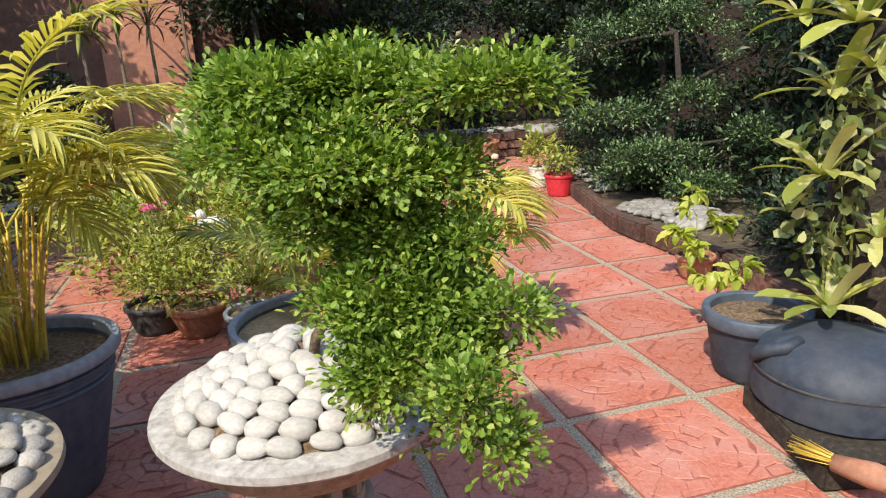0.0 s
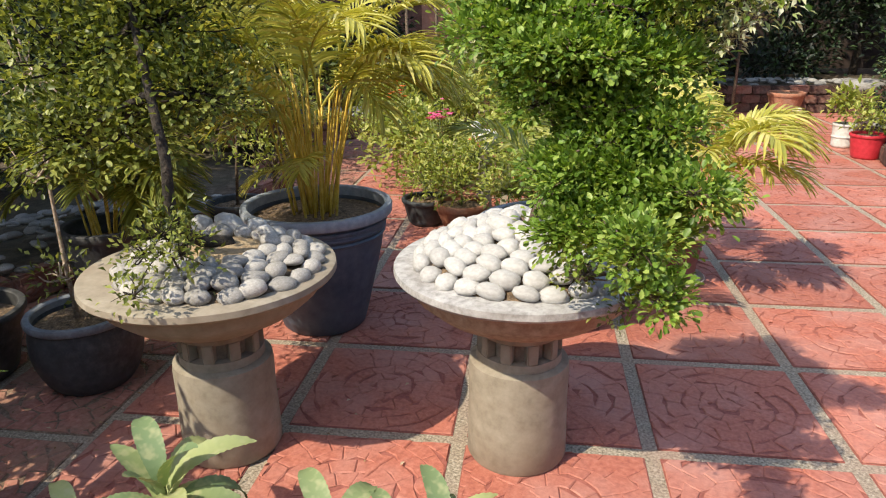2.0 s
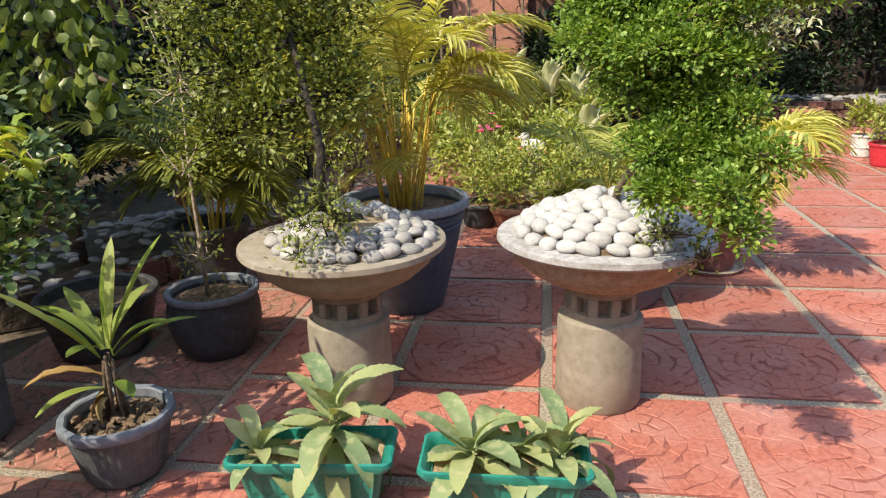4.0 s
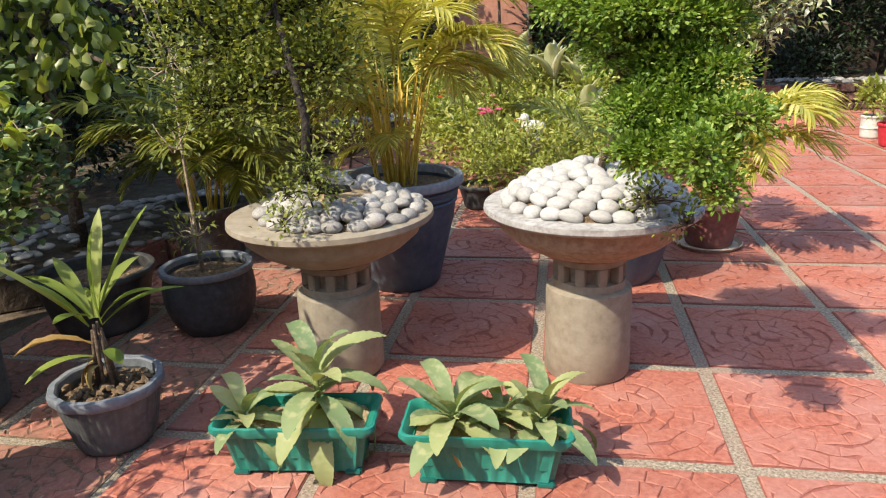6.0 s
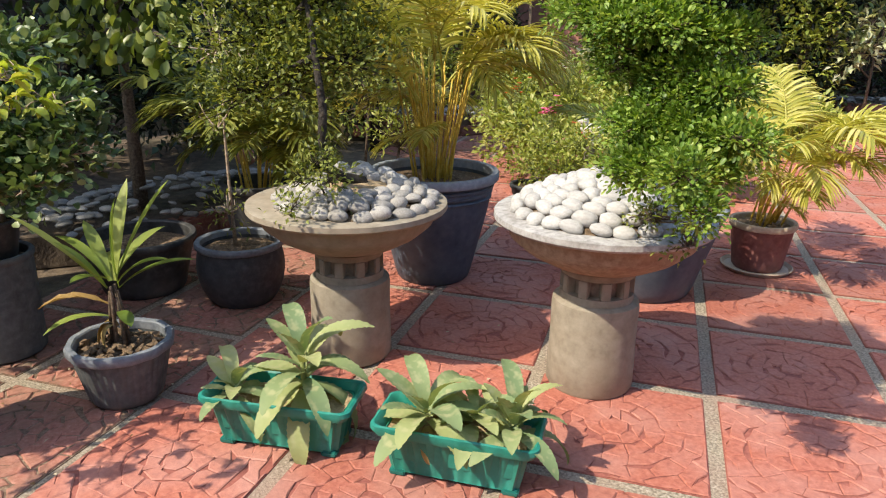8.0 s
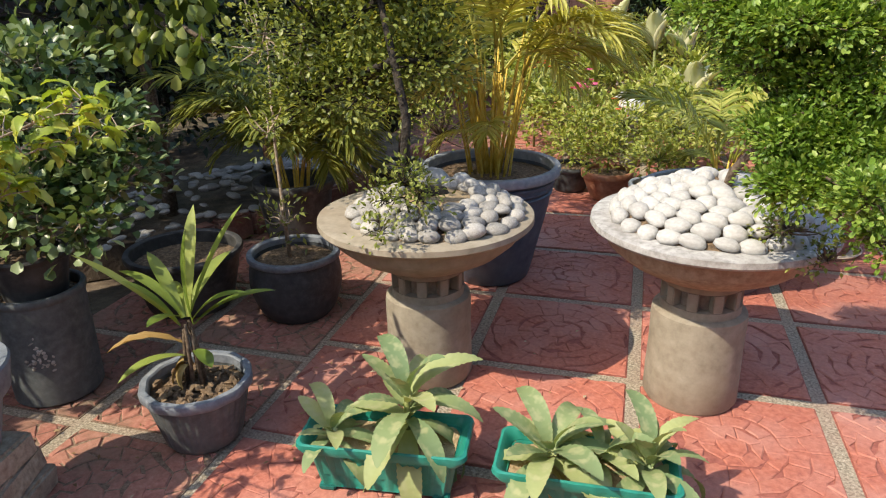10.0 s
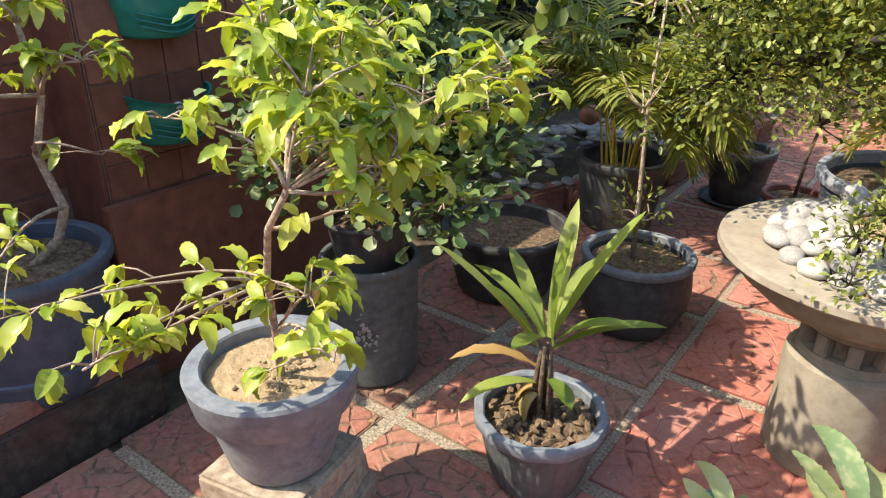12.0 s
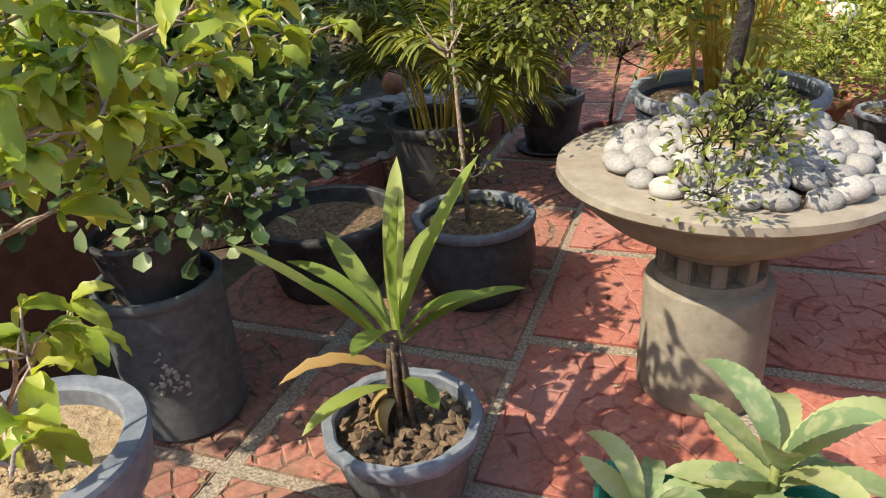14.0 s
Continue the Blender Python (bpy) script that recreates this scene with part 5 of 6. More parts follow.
for x, y, s, nm, mt in ((-1.38, 3.78, 0.85, "flowering_herb", L_MIXED), (-1.68, 3.85, 0.8, "flowering_herb", L_MIXED), (-1.00, 3.62, 0.95, "flowering_herb", L_MIXED)):
    bush(nm, (x, y, 0.15), [((x, y, 0.36 * s), (0.20, 0.20, 0.13), 0.9), ((x + 0.08, y + 0.08, 0.56 * s), (0.18, 0.18, 0.12), 0.6)], 0.045, 0.02, mt, M_STEM, "bushy yellow-green herb in a pot", "potted plant", [(x, y, 0.13), (x, y, 0.3), (x + 0.05, y + 0.05, 0.5)], 0.008, 40, 14, 0.035, group="bushy herbs")
for x, y, h, mt, seed in ((-2.0, 4.6, 0.55, L_MIXED, 1), (-1.5, 4.7, 0.6, L_MIXED, 2), (-2.5, 4.9, 0.55, L_MIXED, 3), (-1.0, 4.5, 0.5, L_MIXED, 4), (-2.1, 5.4, 0.7, L_MIXED, 5), (-1.4, 5.4, 0.7, L_MIXED, 6), (-2.9, 5.6, 0.7, L_MIXED, 7), (-0.7, 5.2, 0.5, L_MIXED, 8)):
    bush("flower_bush", (x, y, -0.02), [((x, y, h * 0.55), (0.36, 0.34, h * 0.4), 1.0), ((x + RNG.uniform(-.15, .15), y, h * 0.9), (0.24, 0.24, h * 0.25), 0.6)], 0.06, 0.034, mt, M_STEM, "leafy yellow-green flowering bush in the yard's middle bed", "bush", [(x, y, -0.03), (x, y, h * 0.5), (x, y, h * 0.8)], 0.012, 46, 14, 0.05, group="flowering bushes")


def blooms(name, at, n, mat, label, size=0.03, spread=0.06):
    root = thing(name, Matrix.Translation(at), label, "flower")
    for i in range(n):
        p = RNG.normal(size=3) * spread
        p[2] = abs(p[2])
        a = np.arange(5) * 2 * math.pi / 5 + RNG.uniform(0, 6)
        w = np.stack([np.cos(a), np.sin(a), np.full(5, 0.35)], 1)
        leaf_mesh("blossom", np.repeat(p[None], 5, axis=0), w, ups(5, 0.2), np.full(5, size), np.full(5, size * 0.75), mat, root)
        v, f = tube([(p[0] * 0.4, p[1] * 0.4, -0.22), tuple(p)], [0.003, 0.002], 4)
        finish("stem", v, f, M_STEM, root)
    return root


blooms("pink_flowers", (-1.86, 4.45, 0.60), 16, L_PINK, "cluster of bright pink flowers on thin stems", 0.035, 0.05)
blooms("orange_flowers", (-2.30, 4.6, 0.72), 10, L_ORANGE, "few orange-red flowers above leafy stems", 0.03, 0.05)
blooms("white_flowers", (-2.05, 5.1, 0.92), 14, L_CREAM, "spray of small white flowers on tall stems", 0.03, 0.08)
blooms("orange_flowers", (-1.45, 4.15, 0.50), 8, L_ORANGE, "few orange-red flowers low among leaves", 0.028, 0.06)

BIGLEAF = strap_meshes("leaf", [dict(length=0.38, width=0.16, rise=0.7, droop=0.9, sections=9, thick=0.002, belly=0.45, fold=0.3, base_w=0.1), dict(length=0.32, width=0.14, rise=0.8, droop=0.6, sections=9, thick=0.002, belly=0.45, fold=0.3, base_w=0.1)], leafy("pale_cream_leaf", (0.50, 0.53, 0.27), (0.72, 0.72, 0.48), (0.82, 0.80, 0.62), 0.4, 0.5, True))
for k, (x, y, z, n) in enumerate(((-2.08, 5.6, 0.84, 9), (-1.72, 5.6, 0.80, 8), (-1.46, 5.6, 0.74, 8), (-1.16, 4.8, 0.52, 7))):
    r = rosette("caladium", (x, y, z), BIGLEAF, n, "tall plant with broad pale cream upright leaves", "plant", 0.02, (15, 62), (0.8, 1.1), 60 + k)
    v, f = tube([(0, 0, -z), (0.01, 0, -z * 0.5), (0, 0, 0.03)], [0.02, 0.016, 0.012], 7)
    finish("stem", v, f, M_STEM, r)


def bird(at, turn, mat, label):
    """A small garden bird as one plain moulded mesh."""
    bm = bmesh.new()
    bmesh.ops.create_uvsphere(bm, u_segments=16, v_segments=10, radius=0.06)
    for q in bm.verts:
        q.co = Vector((q.co.x * 1.5, q.co.y * 0.9, q.co.z * 1.05 + 0.075))
        if q.co.x < -0.05:
            q.co.z += (-(q.co.x) - 0.05) * 0.5
    h = bmesh.ops.create_uvsphere(bm, u_segments=14, v_segments=8, radius=0.034)
    for q in h["verts"]:
        q.co += Vector((0.06, 0, 0.155))
    n = bmesh.ops.create_cone(bm, segments=12, radius1=0.035, radius2=0.022, depth=0.09, cap_ends=True)
    for q in n["verts"]:
        q.co += Vector((0.055, 0, 0.115))
    b = bmesh.ops.create_cone(bm, segments=8, radius1=0.01, radius2=0.001, depth=0.03, cap_ends=True)
    for q in b["verts"]:
        q.co = Vector((q.co.z + 0.105, q.co.y, q.co.x + 0.15))
    s = bmesh.ops.create_cone(bm, segments=14, radius1=0.05, radius2=0.04, depth=0.03, cap_ends=True)
    for q in s["verts"]:
        q.co += Vector((0, 0, 0.013))
    ob = part("bird_ornament", bm, mat)
    ob.matrix_world = pose(*at, 0, 0, turn)
    return tagged(ob, label, "ornament")


ped = thing("ornament_stand", Matrix.Translation((-1.40, 4.20, 0)), "low grey stone stand under a bird ornament", "stand")
part("shaft", lathe([(0, 0), (0.09, 0), (0.08, 0.03), (0.055, 0.06), (0.05, 0.42), (0.075, 0.45), (0.075, 0.465), (0, 0.465)], 24), M_STONE, ped)
bird((-1.40, 4.20, 0.465), 200, M_WHITE, "small white moulded bird ornament among the flowers")

bird((0.549, 9.942, -0.006), 160, M_CREAM, "small cream-coloured moulded bird ornament before the far bed")

# ---- far and right-hand beds ----
FARB = [tuple(g(u, v).xy) for u, v in ((1.5, 7.95), (5.6, 7.95), (5.6, 11.0), (1.5, 11.0))]
bed("far_bed", FARB, 0.36, "far raised bed edged with red bricks and covered with grey pebbles", (0,), 170, (tuple(g(1.6, 8.3).xy), tuple(g(5.4, 8.3).xy), 0.24), (0.12, 0.09, 0.045), M_BRICK_D, 0.05)
WESTB = [(-4.9, 5.4), (-4.0, 6.25), (-3.4, 7.25), tuple(g(-1.2, 8.2).xy), tuple(g(-7.4, 8.2).xy), tuple(g(-7.4, 4.6).xy)]
bed("corner_bed", WESTB, 0.25, "raised corner bed covered with pale grey pebbles", (0, 1), 260, ((-4.75, 5.85), (-3.3, 7.6), 0.28), (0.11, 0.085, 0.04), M_BRICK, 0.05)
EASTB = [(2.02, 3.75), (1.90, 4.55), (1.60, 5.39), (1.44, 5.76), (1.37, 6.7), (1.28, 7.9), (1.2, 9.0), (1.6, 10.2), (7.4, 10.2), (7.6, 3.4), (2.9, 3.3)]
bed("pebble_bed", EASTB, 0.16, "raised bed edged with red stones and heaped with white pebbles", (0, 1, 2, 3, 4, 5), 230, ((2.10, 5.30), (1.66, 6.2), 0.24), (0.115, 0.08, 0.055), M_BRICK_D, 0.07)
east = bpy.data.objects["pebble_bed"]
for i in range(70):
    s = RNG.random()
    pebble(east, PEB_R, (1.58 - 0.16 * s + RNG.uniform(-0.12, 0.25) - 2.02, 6.7 + 1.9 * s - 3.75, 0.16), (0.11, 0.08, 0.045), RNG.uniform(0, 180))

bush("cloud_topiary", (2.12, 6.6, 0.1), [((1.53, 6.50, 0.88), (0.40, 0.26, 0.11), 0.83), ((2.21, 6.50, 1.04), (0.27, 0.26, 0.10), 0.56), ((1.84, 6.20, 0.54), (0.48, 0.26, 0.13), 1.06), ((2.60, 6.00, 0.74), (0.22, 0.26, 0.12), 0.50), ((1.45, 7.10, 1.48), (0.28, 0.26, 0.29), 0.53), ((2.70, 6.30, 1.41), (0.29, 0.26, 0.36), 0.61), ((2.12, 7.00, 1.70), (0.52, 0.26, 0.17), 1.00), ((2.98, 5.90, 0.49), (0.29, 0.26, 0.19), 0.67), ((2.15, 5.90, 0.34), (0.29, 0.26, 0.08), 0.67), ((1.72, 6.50, 0.35), (0.32, 0.26, 0.11), 0.67)],
     0.040, 0.020, L_TOPI, M_STUMP, "dark green cloud-pruned topiary shrub with stepped cushions", "topiary", [(2.12, 6.6, 0.06), (2.06, 6.6, 0.6), (2.16, 6.65, 1.1), (2.12, 6.7, 1.6)], 0.05, 120, 20, 0.035)
bush("variegated_bush", tuple(g(2.15, 7.4, 0)), [(tuple(g(2.1, 7.4, 1.35)), (0.42, 0.35, 0.35), 0.9), (tuple(g(1.9, 7.3, 0.9)), (0.3, 0.3, 0.3), 0.5)], 0.13, 0.055, L_CREAM, M_BARK, "tall bush with cream-white variegated leaves", "bush", [tuple(g(2.1, 7.4, -0.02)), tuple(g(2.1, 7.4, 0.7)), tuple(g(2.1, 7.4, 1.2))], 0.025, 34, 14, 0.07)
bush("yellow_bush", tuple(g(1.3, 7.3, 0)), [(tuple(g(1.2, 7.3, 1.4)), (0.5, 0.4, 0.4), 1.0), (tuple(g(1.3, 7.2, 0.9)), (0.4, 0.4, 0.35), 0.7)], 0.10, 0.045, L_MIXED, M_BARK, "tall yellow-green leafy bush by the boundary wall", "bush", [tuple(g(1.3, 7.3, -0.02)), tuple(g(1.3, 7.3, 0.7)), tuple(g(1.25, 7.3, 1.2))], 0.025, 50, 14, 0.07)
bush("dark_bush", tuple(g(-0.1, 7.5, 0)), [(tuple(g(0.0, 7.5, 1.35)), (0.8, 0.4, 0.28), 1.0), (tuple(g(0.2, 7.4, 0.8)), (0.7, 0.4, 0.35), 0.8)], 0.08, 0.045, L_HEDGE, M_BARK, "dark green spreading bush by the boundary wall", "bush", [tuple(g(0, 7.5, -0.02)), tuple(g(0, 7.5, 0.7)), tuple(g(0, 7.5, 1.2))], 0.03, 90, 14, 0.06)

# The last five are added, dark as the shade between the topiary cushions.
for x, y, h in ((2.9, 5.3, 0.36), (3.4, 5.0, 0.5), (1.75, 7.5, 0.4), (1.6, 8.3, 0.5), (2.5, 4.75, 0.34), (2.25, 4.2, 0.55), (2.3, 3.75, 0.62), (2.3, 7.2, 0.62), (2.75, 6.9, 0.66), (2.15, 8.2, 0.8), (3.0, 7.6, 0.95), (1.85, 6.9, 0.42)):
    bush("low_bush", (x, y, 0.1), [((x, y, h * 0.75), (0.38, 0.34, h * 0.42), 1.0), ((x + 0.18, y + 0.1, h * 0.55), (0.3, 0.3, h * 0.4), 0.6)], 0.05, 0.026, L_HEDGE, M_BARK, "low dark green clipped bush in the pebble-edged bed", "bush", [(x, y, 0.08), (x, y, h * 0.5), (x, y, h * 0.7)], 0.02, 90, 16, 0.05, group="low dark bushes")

# dracaenas by the pink pier
SPIKE = strap_meshes("leaf", [dict(length=0.55, width=0.035, rise=0.3, droop=1.1, sections=6), dict(length=0.48, width=0.032, rise=0.2, droop=1.5, sections=6)], leafy("reddish_spike_leaf", (0.06, 0.04, 0.03), (0.12, 0.07, 0.05), (0.18, 0.14, 0.07), 0.2, 0.5, True))
YSPIKE = strap_meshes("leaf", [dict(length=0.5, width=0.05, rise=0.3, droop=1.3, sections=6), dict(length=0.42, width=0.05, rise=0.2, droop=1.7, sections=6)], leafy("striped_spike_leaf", (0.12, 0.18, 0.03), (0.30, 0.33, 0.07), (0.50, 0.48, 0.18), 0.35, 0.5, True))
for k, (u, v, z, mset, n) in enumerate(((-1.01, 7.41, 2.21, SPIKE, 24), (-1.41, 7.54, 2.01, SPIKE, 24), (-2.08, 7.03, 1.91, YSPIKE, 34), (-1.70, 7.01, 2.08, YSPIKE, 34))):
    p = g(u, v, z)
    r = rosette("dracaena", tuple(p), mset, n, "tall bare-stemmed dracaena with a spiky tuft against the wall", "plant", 0.02, (-20, 80), (0.8, 1.1), 70 + k, group="dracaenas by the wall")
    vv, ff = tube([(0.05, -0.03, -z + 0.15), (0.02, 0, -z * 0.5), (0, 0, 0.02)], [0.028, 0.022, 0.018], 7)
    finish("stem", vv, ff, M_BARK, r)

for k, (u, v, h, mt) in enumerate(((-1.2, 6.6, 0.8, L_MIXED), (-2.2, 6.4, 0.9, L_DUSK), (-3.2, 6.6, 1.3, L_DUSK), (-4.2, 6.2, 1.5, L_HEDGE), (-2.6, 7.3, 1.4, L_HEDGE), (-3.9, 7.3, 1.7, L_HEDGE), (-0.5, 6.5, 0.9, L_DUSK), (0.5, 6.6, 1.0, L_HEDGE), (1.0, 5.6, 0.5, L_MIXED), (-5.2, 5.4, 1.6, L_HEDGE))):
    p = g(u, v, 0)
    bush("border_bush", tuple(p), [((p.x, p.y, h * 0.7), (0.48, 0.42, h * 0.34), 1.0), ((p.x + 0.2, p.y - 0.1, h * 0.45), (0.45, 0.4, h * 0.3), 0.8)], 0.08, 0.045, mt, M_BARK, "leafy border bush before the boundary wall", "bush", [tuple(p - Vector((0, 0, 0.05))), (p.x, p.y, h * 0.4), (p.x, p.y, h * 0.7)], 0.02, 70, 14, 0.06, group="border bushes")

# trees and hedges that close the yard
def hedge(base, size, n, label, seed, mat=L_HEDGE, leaf=0.10):
    x, y = base
    pads = []
    rng = np.random.default_rng(seed)
    for i in range(n):
        pads.append(((x + rng.uniform(-1, 1) * size[0], y + rng.uniform(-1, 1) * size[1], 0.35 + rng.random() * size[2]), (rng.uniform(0.4, 0.7), rng.uniform(0.4, 0.6), rng.uniform(0.3, 0.5)), 1.0))
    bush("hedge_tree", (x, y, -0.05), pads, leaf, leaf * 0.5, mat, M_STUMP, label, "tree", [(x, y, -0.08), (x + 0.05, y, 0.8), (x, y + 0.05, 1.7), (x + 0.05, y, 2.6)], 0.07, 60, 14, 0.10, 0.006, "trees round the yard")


# The first tree is added to hide a sunlit stretch of north wall.
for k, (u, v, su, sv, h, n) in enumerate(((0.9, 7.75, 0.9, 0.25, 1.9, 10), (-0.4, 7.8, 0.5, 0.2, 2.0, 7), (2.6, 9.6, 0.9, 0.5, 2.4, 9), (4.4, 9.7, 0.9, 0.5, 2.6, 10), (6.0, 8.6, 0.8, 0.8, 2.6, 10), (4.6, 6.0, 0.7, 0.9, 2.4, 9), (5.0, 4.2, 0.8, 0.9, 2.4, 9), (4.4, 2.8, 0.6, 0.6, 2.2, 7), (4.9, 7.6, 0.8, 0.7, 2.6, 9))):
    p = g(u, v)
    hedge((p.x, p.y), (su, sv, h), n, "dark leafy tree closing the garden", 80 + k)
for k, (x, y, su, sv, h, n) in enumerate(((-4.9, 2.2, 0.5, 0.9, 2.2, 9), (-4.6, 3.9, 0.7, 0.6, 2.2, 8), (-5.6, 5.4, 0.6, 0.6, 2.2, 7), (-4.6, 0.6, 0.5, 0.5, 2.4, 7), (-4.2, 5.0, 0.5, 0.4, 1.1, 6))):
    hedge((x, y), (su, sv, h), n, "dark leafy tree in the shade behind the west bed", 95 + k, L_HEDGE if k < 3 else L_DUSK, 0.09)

for k, (u, v, z) in enumerate(((-4.6, 7.0, 2.9), (-0.2, 7.2, 2.8), (0.9, 7.4, 2.6), (-3.4, 6.9, 3.1))):
    p = g(u, v, 0)
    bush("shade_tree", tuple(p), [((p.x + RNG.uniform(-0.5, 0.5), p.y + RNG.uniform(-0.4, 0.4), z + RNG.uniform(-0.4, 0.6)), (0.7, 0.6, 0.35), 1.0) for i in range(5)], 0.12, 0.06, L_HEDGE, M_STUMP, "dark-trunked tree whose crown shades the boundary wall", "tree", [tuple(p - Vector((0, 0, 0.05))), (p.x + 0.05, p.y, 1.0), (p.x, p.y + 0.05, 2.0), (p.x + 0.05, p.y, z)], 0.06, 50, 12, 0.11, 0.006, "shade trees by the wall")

# Added tree: crown placed above the view to cast shade on the west bed.
bush("shade_tree", (-4.75, 0.65, -0.05), [((-4.4, 0.4, 2.7), (0.6, 0.6, 0.3), 2.0), ((-3.9, 0.6, 2.75), (0.5, 0.5, 0.26), 2.0), ((-4.4, 1.2, 2.8), (0.6, 0.5, 0.3), 2.0), ((-4.8, -0.2, 2.6), (0.5, 0.5, 0.3), 1.5), ((-3.9, 1.3, 2.95), (0.45, 0.5, 0.25), 1.6), ((-4.6, 2.0, 2.9), (0.6, 0.5, 0.3), 1.2), ((-3.95, -0.2, 2.7), (0.45, 0.5, 0.25), 1.6)], 0.11, 0.055, L_HEDGE, M_STUMP, "added tree, mostly out of view, whose crown shades the west bed", "tree", [(-4.75, 0.65, -0.1), (-4.7, 0.65, 1.0), (-4.6, 0.7, 1.9), (-4.45, 0.75, 2.6)], 0.07, 60, 13, 0.10, 0.006, "shade trees by the wall")

# ---- right-hand pots ----
pot("plant_pot", (1.49, 3.10, 0), 0.17, 0.215, 0.32, M_TUB, "round dark blue plastic pot with a chalky slanting collar", M_BLUE, 0.065, 0.020, M_SOIL, 0.04, 0.014)
tub = thing("upturned_tub", Matrix.Translation((1.64, 2.64, 0)), "upturned dark blue plastic tub with a rounded shoulder on a block", "tub")
part("block", box((0.66, 0.62, 0.10), (0.03, -0.14, 0), 0.01, 3), M_STUMP, tub)
part("shell", lathe([(0, 0.10), (0.31, 0.10), (0.325, 0.115), (0.322, 0.24), (0.300, 0.30), (0.24, 0.345), (0.15, 0.37), (0, 0.375)], 48, lambda a, r, z: 1 + 0.012 * math.sin(3 * a + 1)), M_TUB, tub)
v, f = tube([(-0.30, 0.10, 0.24), (-0.32, 0.02, 0.30), (-0.25, -0.05, 0.345), (-0.18, -0.02, 0.365)], [0.022, 0.028, 0.028, 0.02], 8)
finish("handle", v, f, M_TUB, tub)
part("seam", lathe([(0.3235, 0.236), (0.3275, 0.238), (0.3275, 0.244), (0.322, 0.246)], 48), M_BLACK, tub)
broom = thing("hand_broom", pose(1.378, 2.166, 0.112, 0, 0, -50), "small broom with a red wrapped head and yellow straw", "broom")
v, f = tube([(0.0, 0, 0.01), (0.12, 0, 0.02), (0.26, 0, 0.03)], [0.03, 0.045, 0.03], 10)
finish("head", v, f, M_TERRA, broom)
for i in range(40):
    y, z = RNG.uniform(-0.03, 0.03), RNG.uniform(-0.005, 0.03)
    v, f = tube([(0.02, y * 0.6, 0.012 + z * 0.5), (-0.10 - RNG.uniform(0, 0.06), y * 1.6, z + 0.004)], [0.0022, 0.0012], 4)
    finish("straw", v, f, M_CANE, broom)
drift = thing("driftwood_post", Matrix.Translation((1.880, 3.05, 0)), "dark tree stump post overgrown with bromeliads", "stump")
v, f = tube([(0, 0, -0.02), (0.02, 0.02, 0.5), (-0.03, 0.0, 1.0), (0.04, 0.03, 1.6), (0.0, 0.0, 2.1)], [0.15, 0.13, 0.12, 0.11, 0.08], 12)
finish("stump", v, f, M_STUMP, drift)
BROM = strap_meshes("leaf", [dict(length=0.25, width=0.058, rise=0.35, droop=0.7, sections=8, belly=0.72, fold=0.25, base_w=0.6, sheet=True, wavy=0.002), dict(length=0.20, width=0.054, rise=0.3, droop=1.1, sections=8, belly=0.72, fold=0.25, base_w=0.6, sheet=True, wavy=0.002), dict(length=0.28, width=0.056, rise=0.45, droop=0.5, sections=8, belly=0.74, fold=0.25, base_w=0.6, sheet=True, wavy=0.002)], L_BROM)
for k, (x, y, z, n, s) in enumerate(((1.597, 2.860, 0.965, 13, 1.15), (1.639, 2.900, 1.279, 12, 1.10), (1.645, 2.800, 0.425, 15, 1.00), (1.706, 2.920, 1.538, 13, 1.20), (1.552, 3.050, 1.573, 10, 1.00), (1.722, 2.800, 1.372, 10, 0.90), (1.837, 2.840, 0.706, 8, 0.90), (1.553, 3.020, 0.782, 7, 0.70))):
    rosette("bromeliad", (x, y, z), BROM, n, "bromeliad rosette with pale banded strap leaves", "bromeliad", 0.015, (-15, 55), (0.8 * s, 1.15 * s), 110 + k, group="bromeliads on the stump")
bush("creeper", (1.830, 2.96, 0.3), [((1.63, 2.90, 1.16), (0.05, 0.06, 0.14), 0.2), ((1.70, 2.90, 0.91), (0.05, 0.06, 0.14), 0.2), ((1.68, 2.90, 0.67), (0.05, 0.06, 0.14), 0.2), ((1.73, 2.90, 1.24), (0.05, 0.06, 0.14), 0.2), ((1.61, 2.90, 0.70), (0.05, 0.06, 0.14), 0.2)], 0.055, 0.042, L_CREEP, M_STEM, "pale-leaved creeper winding round the stump", "creeper", [(1.830, 2.96, 0.2), (1.780, 2.93, 0.7), (1.820, 2.92, 1.2)], 0.008, 44, 6, 0.06, rounded=True, hang=0.5)
pot("plant_pot", (1.67, 4.50, 0), 0.09, 0.12, 0.16, M_TERRA, "small terracotta pot with a leafy plant", M_TERRA, 0.03, 0.008, M_SOIL, 0.02, 0.01)
leafy_tree("leafy_plant", (1.67, 4.50, 0.12), [(1.67, 4.50, 0.11), (1.67, 4.50, 0.25), (1.66, 4.49, 0.42)], [((1.53, 4.43, 0.32), 1, 0.6), ((1.77, 4.45, 0.36), 1, 0.6), ((1.65, 4.55, 0.55), 2, 0.6), ((1.61, 4.35, 0.24), 1, 0.4)], "small plant with broad yellow-green leaves", M_STEM, LIME, 120, 0.006, 10, (1.3, 1.9), 0.07, "potted plant")
leafy_tree("leafy_plant", (1.5, 3.5, 0.0), [(1.5, 3.62, -0.02), (1.5, 3.62, 0.2), (1.5, 3.6, 0.4)], [((1.42, 3.6, 0.3), 1, 0.5), ((1.6, 3.6, 0.36), 1, 0.6)], "small plant with broad yellow-green leaves beside a blue pot", M_STEM, LIME, 121, 0.006, 10, (1.2, 1.7), 0.07, "plant")
pot("plant_pot", (1.157, 7.40, 0), 0.12, 0.15, 0.23, M_RED, "bright red plastic pot with a low plant", M_RED, 0.03, 0.01, M_SOIL, 0.03, 0.01)
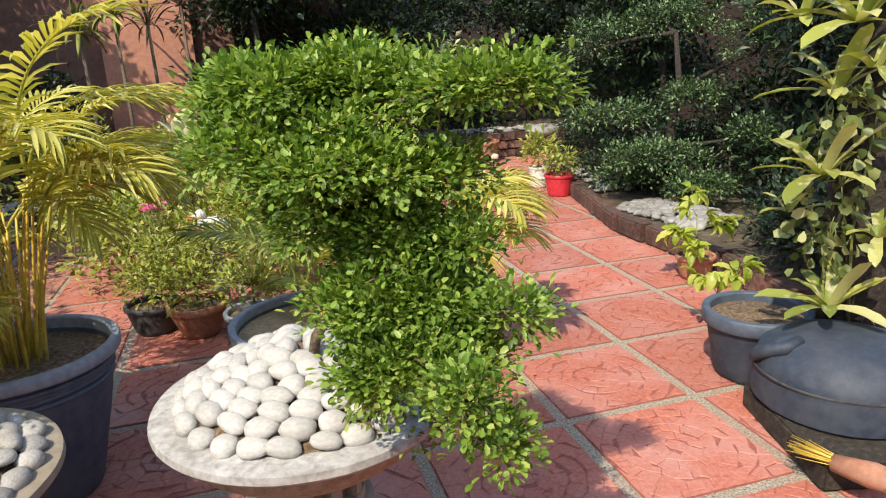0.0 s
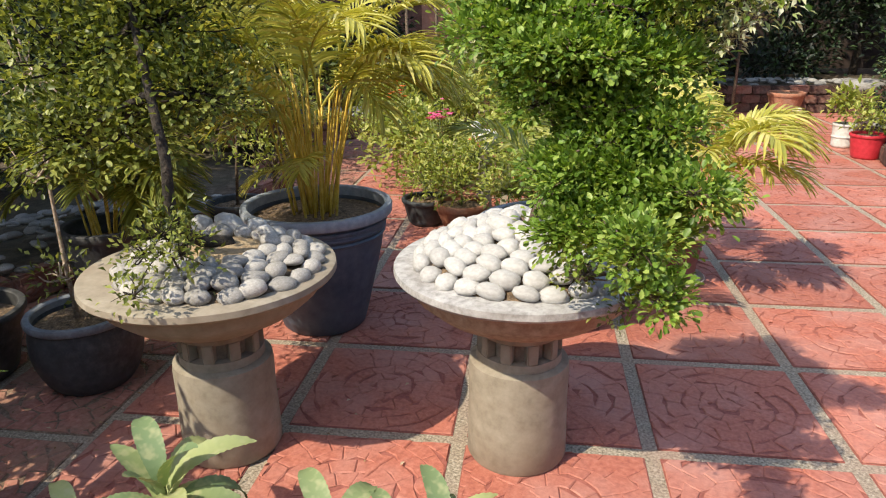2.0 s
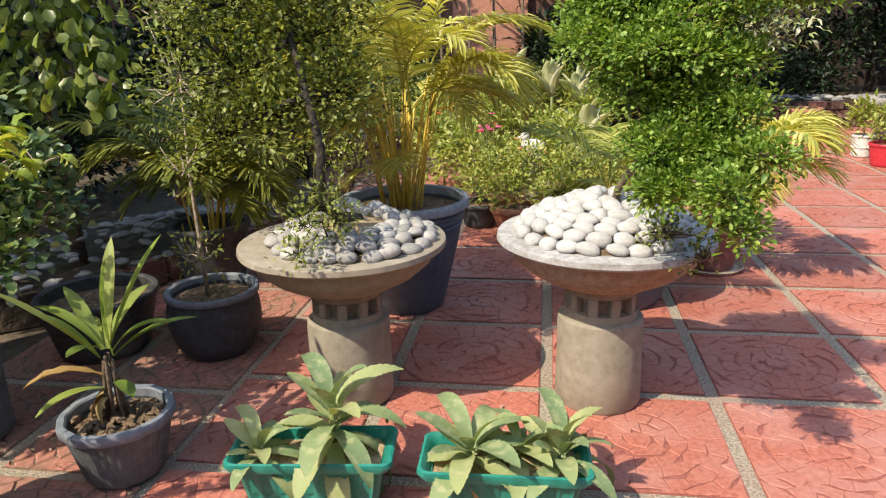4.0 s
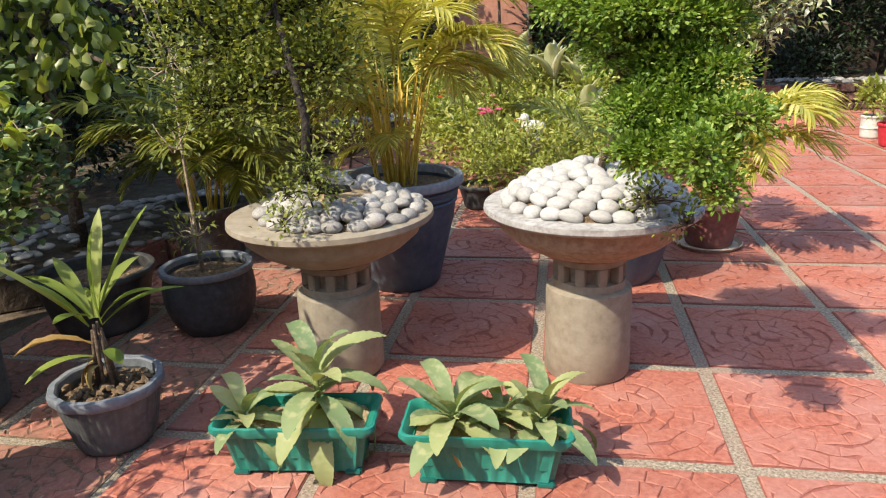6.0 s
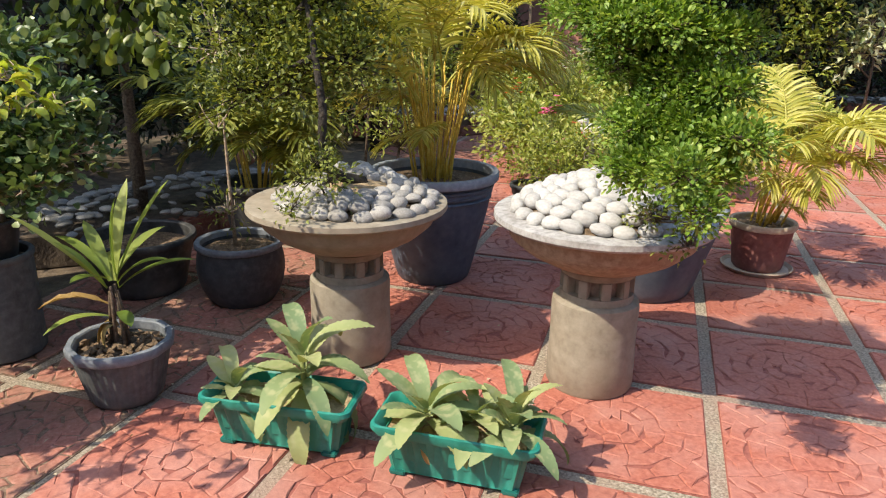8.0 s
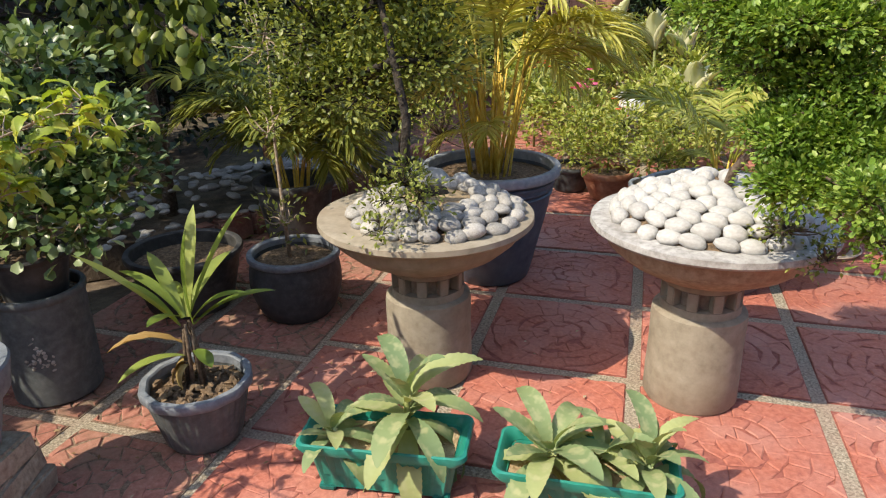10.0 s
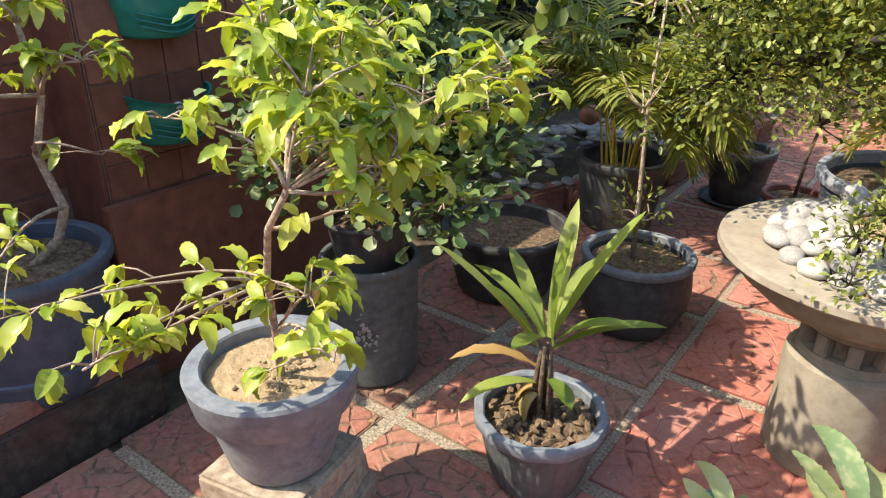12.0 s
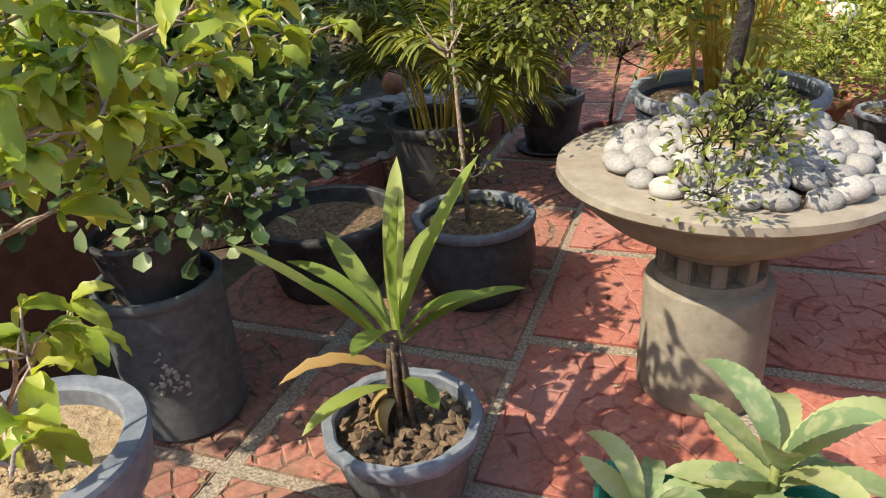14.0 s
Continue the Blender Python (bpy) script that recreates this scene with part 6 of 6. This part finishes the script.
bush("leafy_plant", (1.157, 7.40, 0.18), [((1.157, 7.40, 0.36), (0.20, 0.2, 0.10), 0.7)], 0.06, 0.03, L_MIXED, M_STEM, "low mixed green plant in a red pot", "potted plant", [(1.157, 7.40, 0.17), (1.157, 7.40, 0.32)], 0.008, 34, 12, 0.04)
pot("plant_pot", (0.99, 7.92, 0), 0.10, 0.11, 0.24, M_WHITE, "white cylindrical pot beside the red pot", M_WHITE, 0.03, 0.006, M_SOIL, 0.03, 0.01, rings=(0.45,))
bush("leafy_plant", (0.99, 7.92, 0.19), [((0.99, 7.92, 0.40), (0.18, 0.18, 0.14), 0.7)], 0.09, 0.045, L_MIXED, M_STEM, "yellow-green leafy plant in a white pot", "potted plant", [(0.99, 7.92, 0.18), (0.99, 7.92, 0.36)], 0.008, 30, 10, 0.05)
pot("plant_pot", (0.42, 10.05, 0), 0.16, 0.22, 0.30, M_TERRA, "terracotta pot standing before the far bed", M_TERRA, 0.05, 0.012, M_SOIL, 0.03, 0.014)
rk = put("white_rock", PEB_G[2], None, pose(1.35, 10.75, 0.33, 0, 0, 30) @ Matrix.Diagonal((0.6, 0.4, 0.2, 1)))
tagged(rk, "large whitish rock on the edge of the far bed", "rock")

# fallen leaves and petals on the paving
litter = thing("leaf_litter", Matrix.Translation((-1.3, 0.6, 0)), "scattered dry leaves and pale petals on the paving", "leaf litter", kind="stuff")
ln = 170
lp = np.stack([RNG.normal(-0.35, 0.45, ln), RNG.normal(0.3, 0.7, ln), np.full(ln, 0.007)], 1)
la = RNG.uniform(0, 2 * math.pi, ln)
leaf_mesh("dry_leaves", lp, np.stack([np.cos(la), np.sin(la), RNG.uniform(0.05, 0.25, ln)], 1), ups(ln, 0.25), RNG.uniform(0.008, 0.026, ln), RNG.uniform(0.006, 0.014, ln), leafy("dry_litter", (0.16, 0.09, 0.04), (0.36, 0.24, 0.11), (0.62, 0.55, 0.42), 0.2, 0.7), litter)

# ---- paving tiles ----
def clip_poly(poly, half):
    for ax, sg in ((0, 1), (0, -1), (1, 1), (1, -1)):
        out = []
        for i, p in enumerate(poly):
            q = poly[(i + 1) % len(poly)]
            a, b = sg * p[ax] <= half, sg * q[ax] <= half
            if a:
                out.append(p)
            if a != b:
                t = (sg * half - p[ax]) / (q[ax] - p[ax])
                out.append((p[0] + t * (q[0] - p[0]), p[1] + t * (q[1] - p[1])))
        poly = out
        if not poly:
            return []
    return poly


def tile_mesh(w, h, seed, face=M_TILE, groove=M_GROOVE, gap=0.0):
    """A stamped slab: cobbles in rings round a flower, each raised a little, with worn grooves between them."""
    rng = np.random.default_rng(seed)
    half = w / 2 - 0.004
    rings = [0.0, 0.05, 0.105, 0.165, 0.225, 0.285, 0.345, 0.41, 0.50]
    counts = [1, 7, 11, 14, 17, 20, 23, 26]
    jit = {}

    def pt(ring, a):
        key = (ring, round(a, 4))
        if key not in jit:
            r = rings[ring] + (rng.normal() * 0.009 if ring else 0)
            b = a + rng.normal() * 0.02 / max(rings[ring], 0.05) * 0.35
            jit[key] = (r * math.cos(b), r * math.sin(b))
        return jit[key]
    v, f, mats = [], [], []
    v += [(x * (half + 0.003), y * h / w * (half + 0.003), z) for z in (-0.03, -0.005) for x, y in ((-1, -1), (1, -1), (1, 1), (-1, 1))]
    f += [(4, 5, 6, 7), (0, 1, 5, 4), (1, 2, 6, 5), (2, 3, 7, 6), (3, 0, 4, 7)]
    mats += [1] * 5
    for k, n in enumerate(counts):
        off = rng.uniform(0, 6.28)
        cuts = [off + 2 * math.pi * (i + rng.uniform(-0.16, 0.16)) / n for i in range(n)]
        for i in range(n):
            a, b = cuts[i], cuts[(i + 1) % n] + (2 * math.pi if i == n - 1 else 0)
            if n == 1:
                poly = [pt(1, 2 * math.pi * j / 7) for j in range(7)]
            else:
                m = (a + b) / 2
                poly = [pt(k, a), pt(k + 1, a), pt(k + 1, m), pt(k + 1, b), pt(k, b)] + ([pt(k, m)] if k else [])
            poly = clip_poly(poly, half)
            if len(poly) < 3:
                continue
            cx, cy = sum(p[0] for p in poly) / len(poly), sum(p[1] for p in poly) / len(poly)
            size = max(math.hypot(p[0] - cx, p[1] - cy) for p in poly)
            if size < 0.012:
                continue
            lift = rng.uniform(-0.0016, 0.0016)
            b0 = len(v)
            for inset, z in ((0.0008 + gap, -0.0028 - gap * 0.3), (0.0060 + gap, lift)):
                for p in poly:
                    d = math.hypot(p[0] - cx, p[1] - cy)
                    kk = max(0.2, 1 - inset / max(d, 1e-4))
                    v.append((cx + (p[0] - cx) * kk, (cy + (p[1] - cy) * kk) * h / w, z))
            n2 = len(poly)
            for j in range(n2):
                f.append((b0 + j, b0 + (j + 1) % n2, b0 + n2 + (j + 1) % n2, b0 + n2 + j))
                mats.append(0)
            f.append(tuple(b0 + n2 + j for j in range(n2)))
            mats.append(0)
    me = bpy.data.meshes.new("paving_tile")
    me.from_pydata(v, [], f)
    me.materials.append(face)
    me.materials.append(groove)
    me.polygons.foreach_set("material_index", mats)
    me.update()
    return me


JOINT = 0.048
TILES = [tile_mesh(TILE - JOINT, TILE - JOINT, s) for s in range(4)]
EDGE_TILES = [tile_mesh(0.54, 0.545, 10 + s, M_TILE_OLD, M_GROOVE_OLD, 0.003) for s in range(3)]
back = floor.matrix_world.inverted()
for i in range(-3, 7):
    for j in range(-8, 13):
        p = g((i + 0.5) * TILE, (j + 0.5) * TILE)
        if j >= 12 and i < 2:
            continue
        t = put("paving_tile", TILES[(i * 7 + j * 3) % 4], floor, back @ Matrix.Translation(p) @ pose(0, 0, 0, 0, 0, GA + 90 * ((i + 2 * j) % 4)))
for j in range(-8, 12):
    for k, u in enumerate((-2.17, -2.76)):
        p = g(u, -0.73 + (j + 0.5) * 0.585 + 0.585)
        put("paving_tile", EDGE_TILES[(j + k) % 3], floor, back @ Matrix.Translation(p) @ pose(0, 0, 0, 0, 0, GA + 180 * (j % 2)))

# tiles on the pier and the wall
def wall_tiles(ob, u, v0, v1, z0, z1, w=0.21, h=0.135):
    me = bpy.data.meshes.new("wall_tile")
    bm = box((0.008, w - 0.007, h - 0.007), (0, 0, 0), 0.0012)
    bm.to_mesh(me)
    bm.free()
    me.materials.append(M_WALL_BR)
    inv = ob.matrix_world.inverted()
    n, m = int((v1 - v0) / w), int((z1 - z0) / h)
    for i in range(n):
        for j in range(m):
            put("wall_tile", me, ob, inv @ Matrix.Translation(g(u + 0.003, v0 + (i + 0.5) * (v1 - v0) / n, z0 + j * h)) @ pose(0, 0, 0, 0, 0, GA) @ Matrix.Diagonal((1, (v1 - v0) / n / w, 1, 1)))


wall_tiles(PILLAR, -3.33, -1.03, -0.16, 0.585, 1.54, 0.124, 0.119)
wall_tiles(WALL_W, -3.57, -2.7, -1.03, 0.585, 1.54)
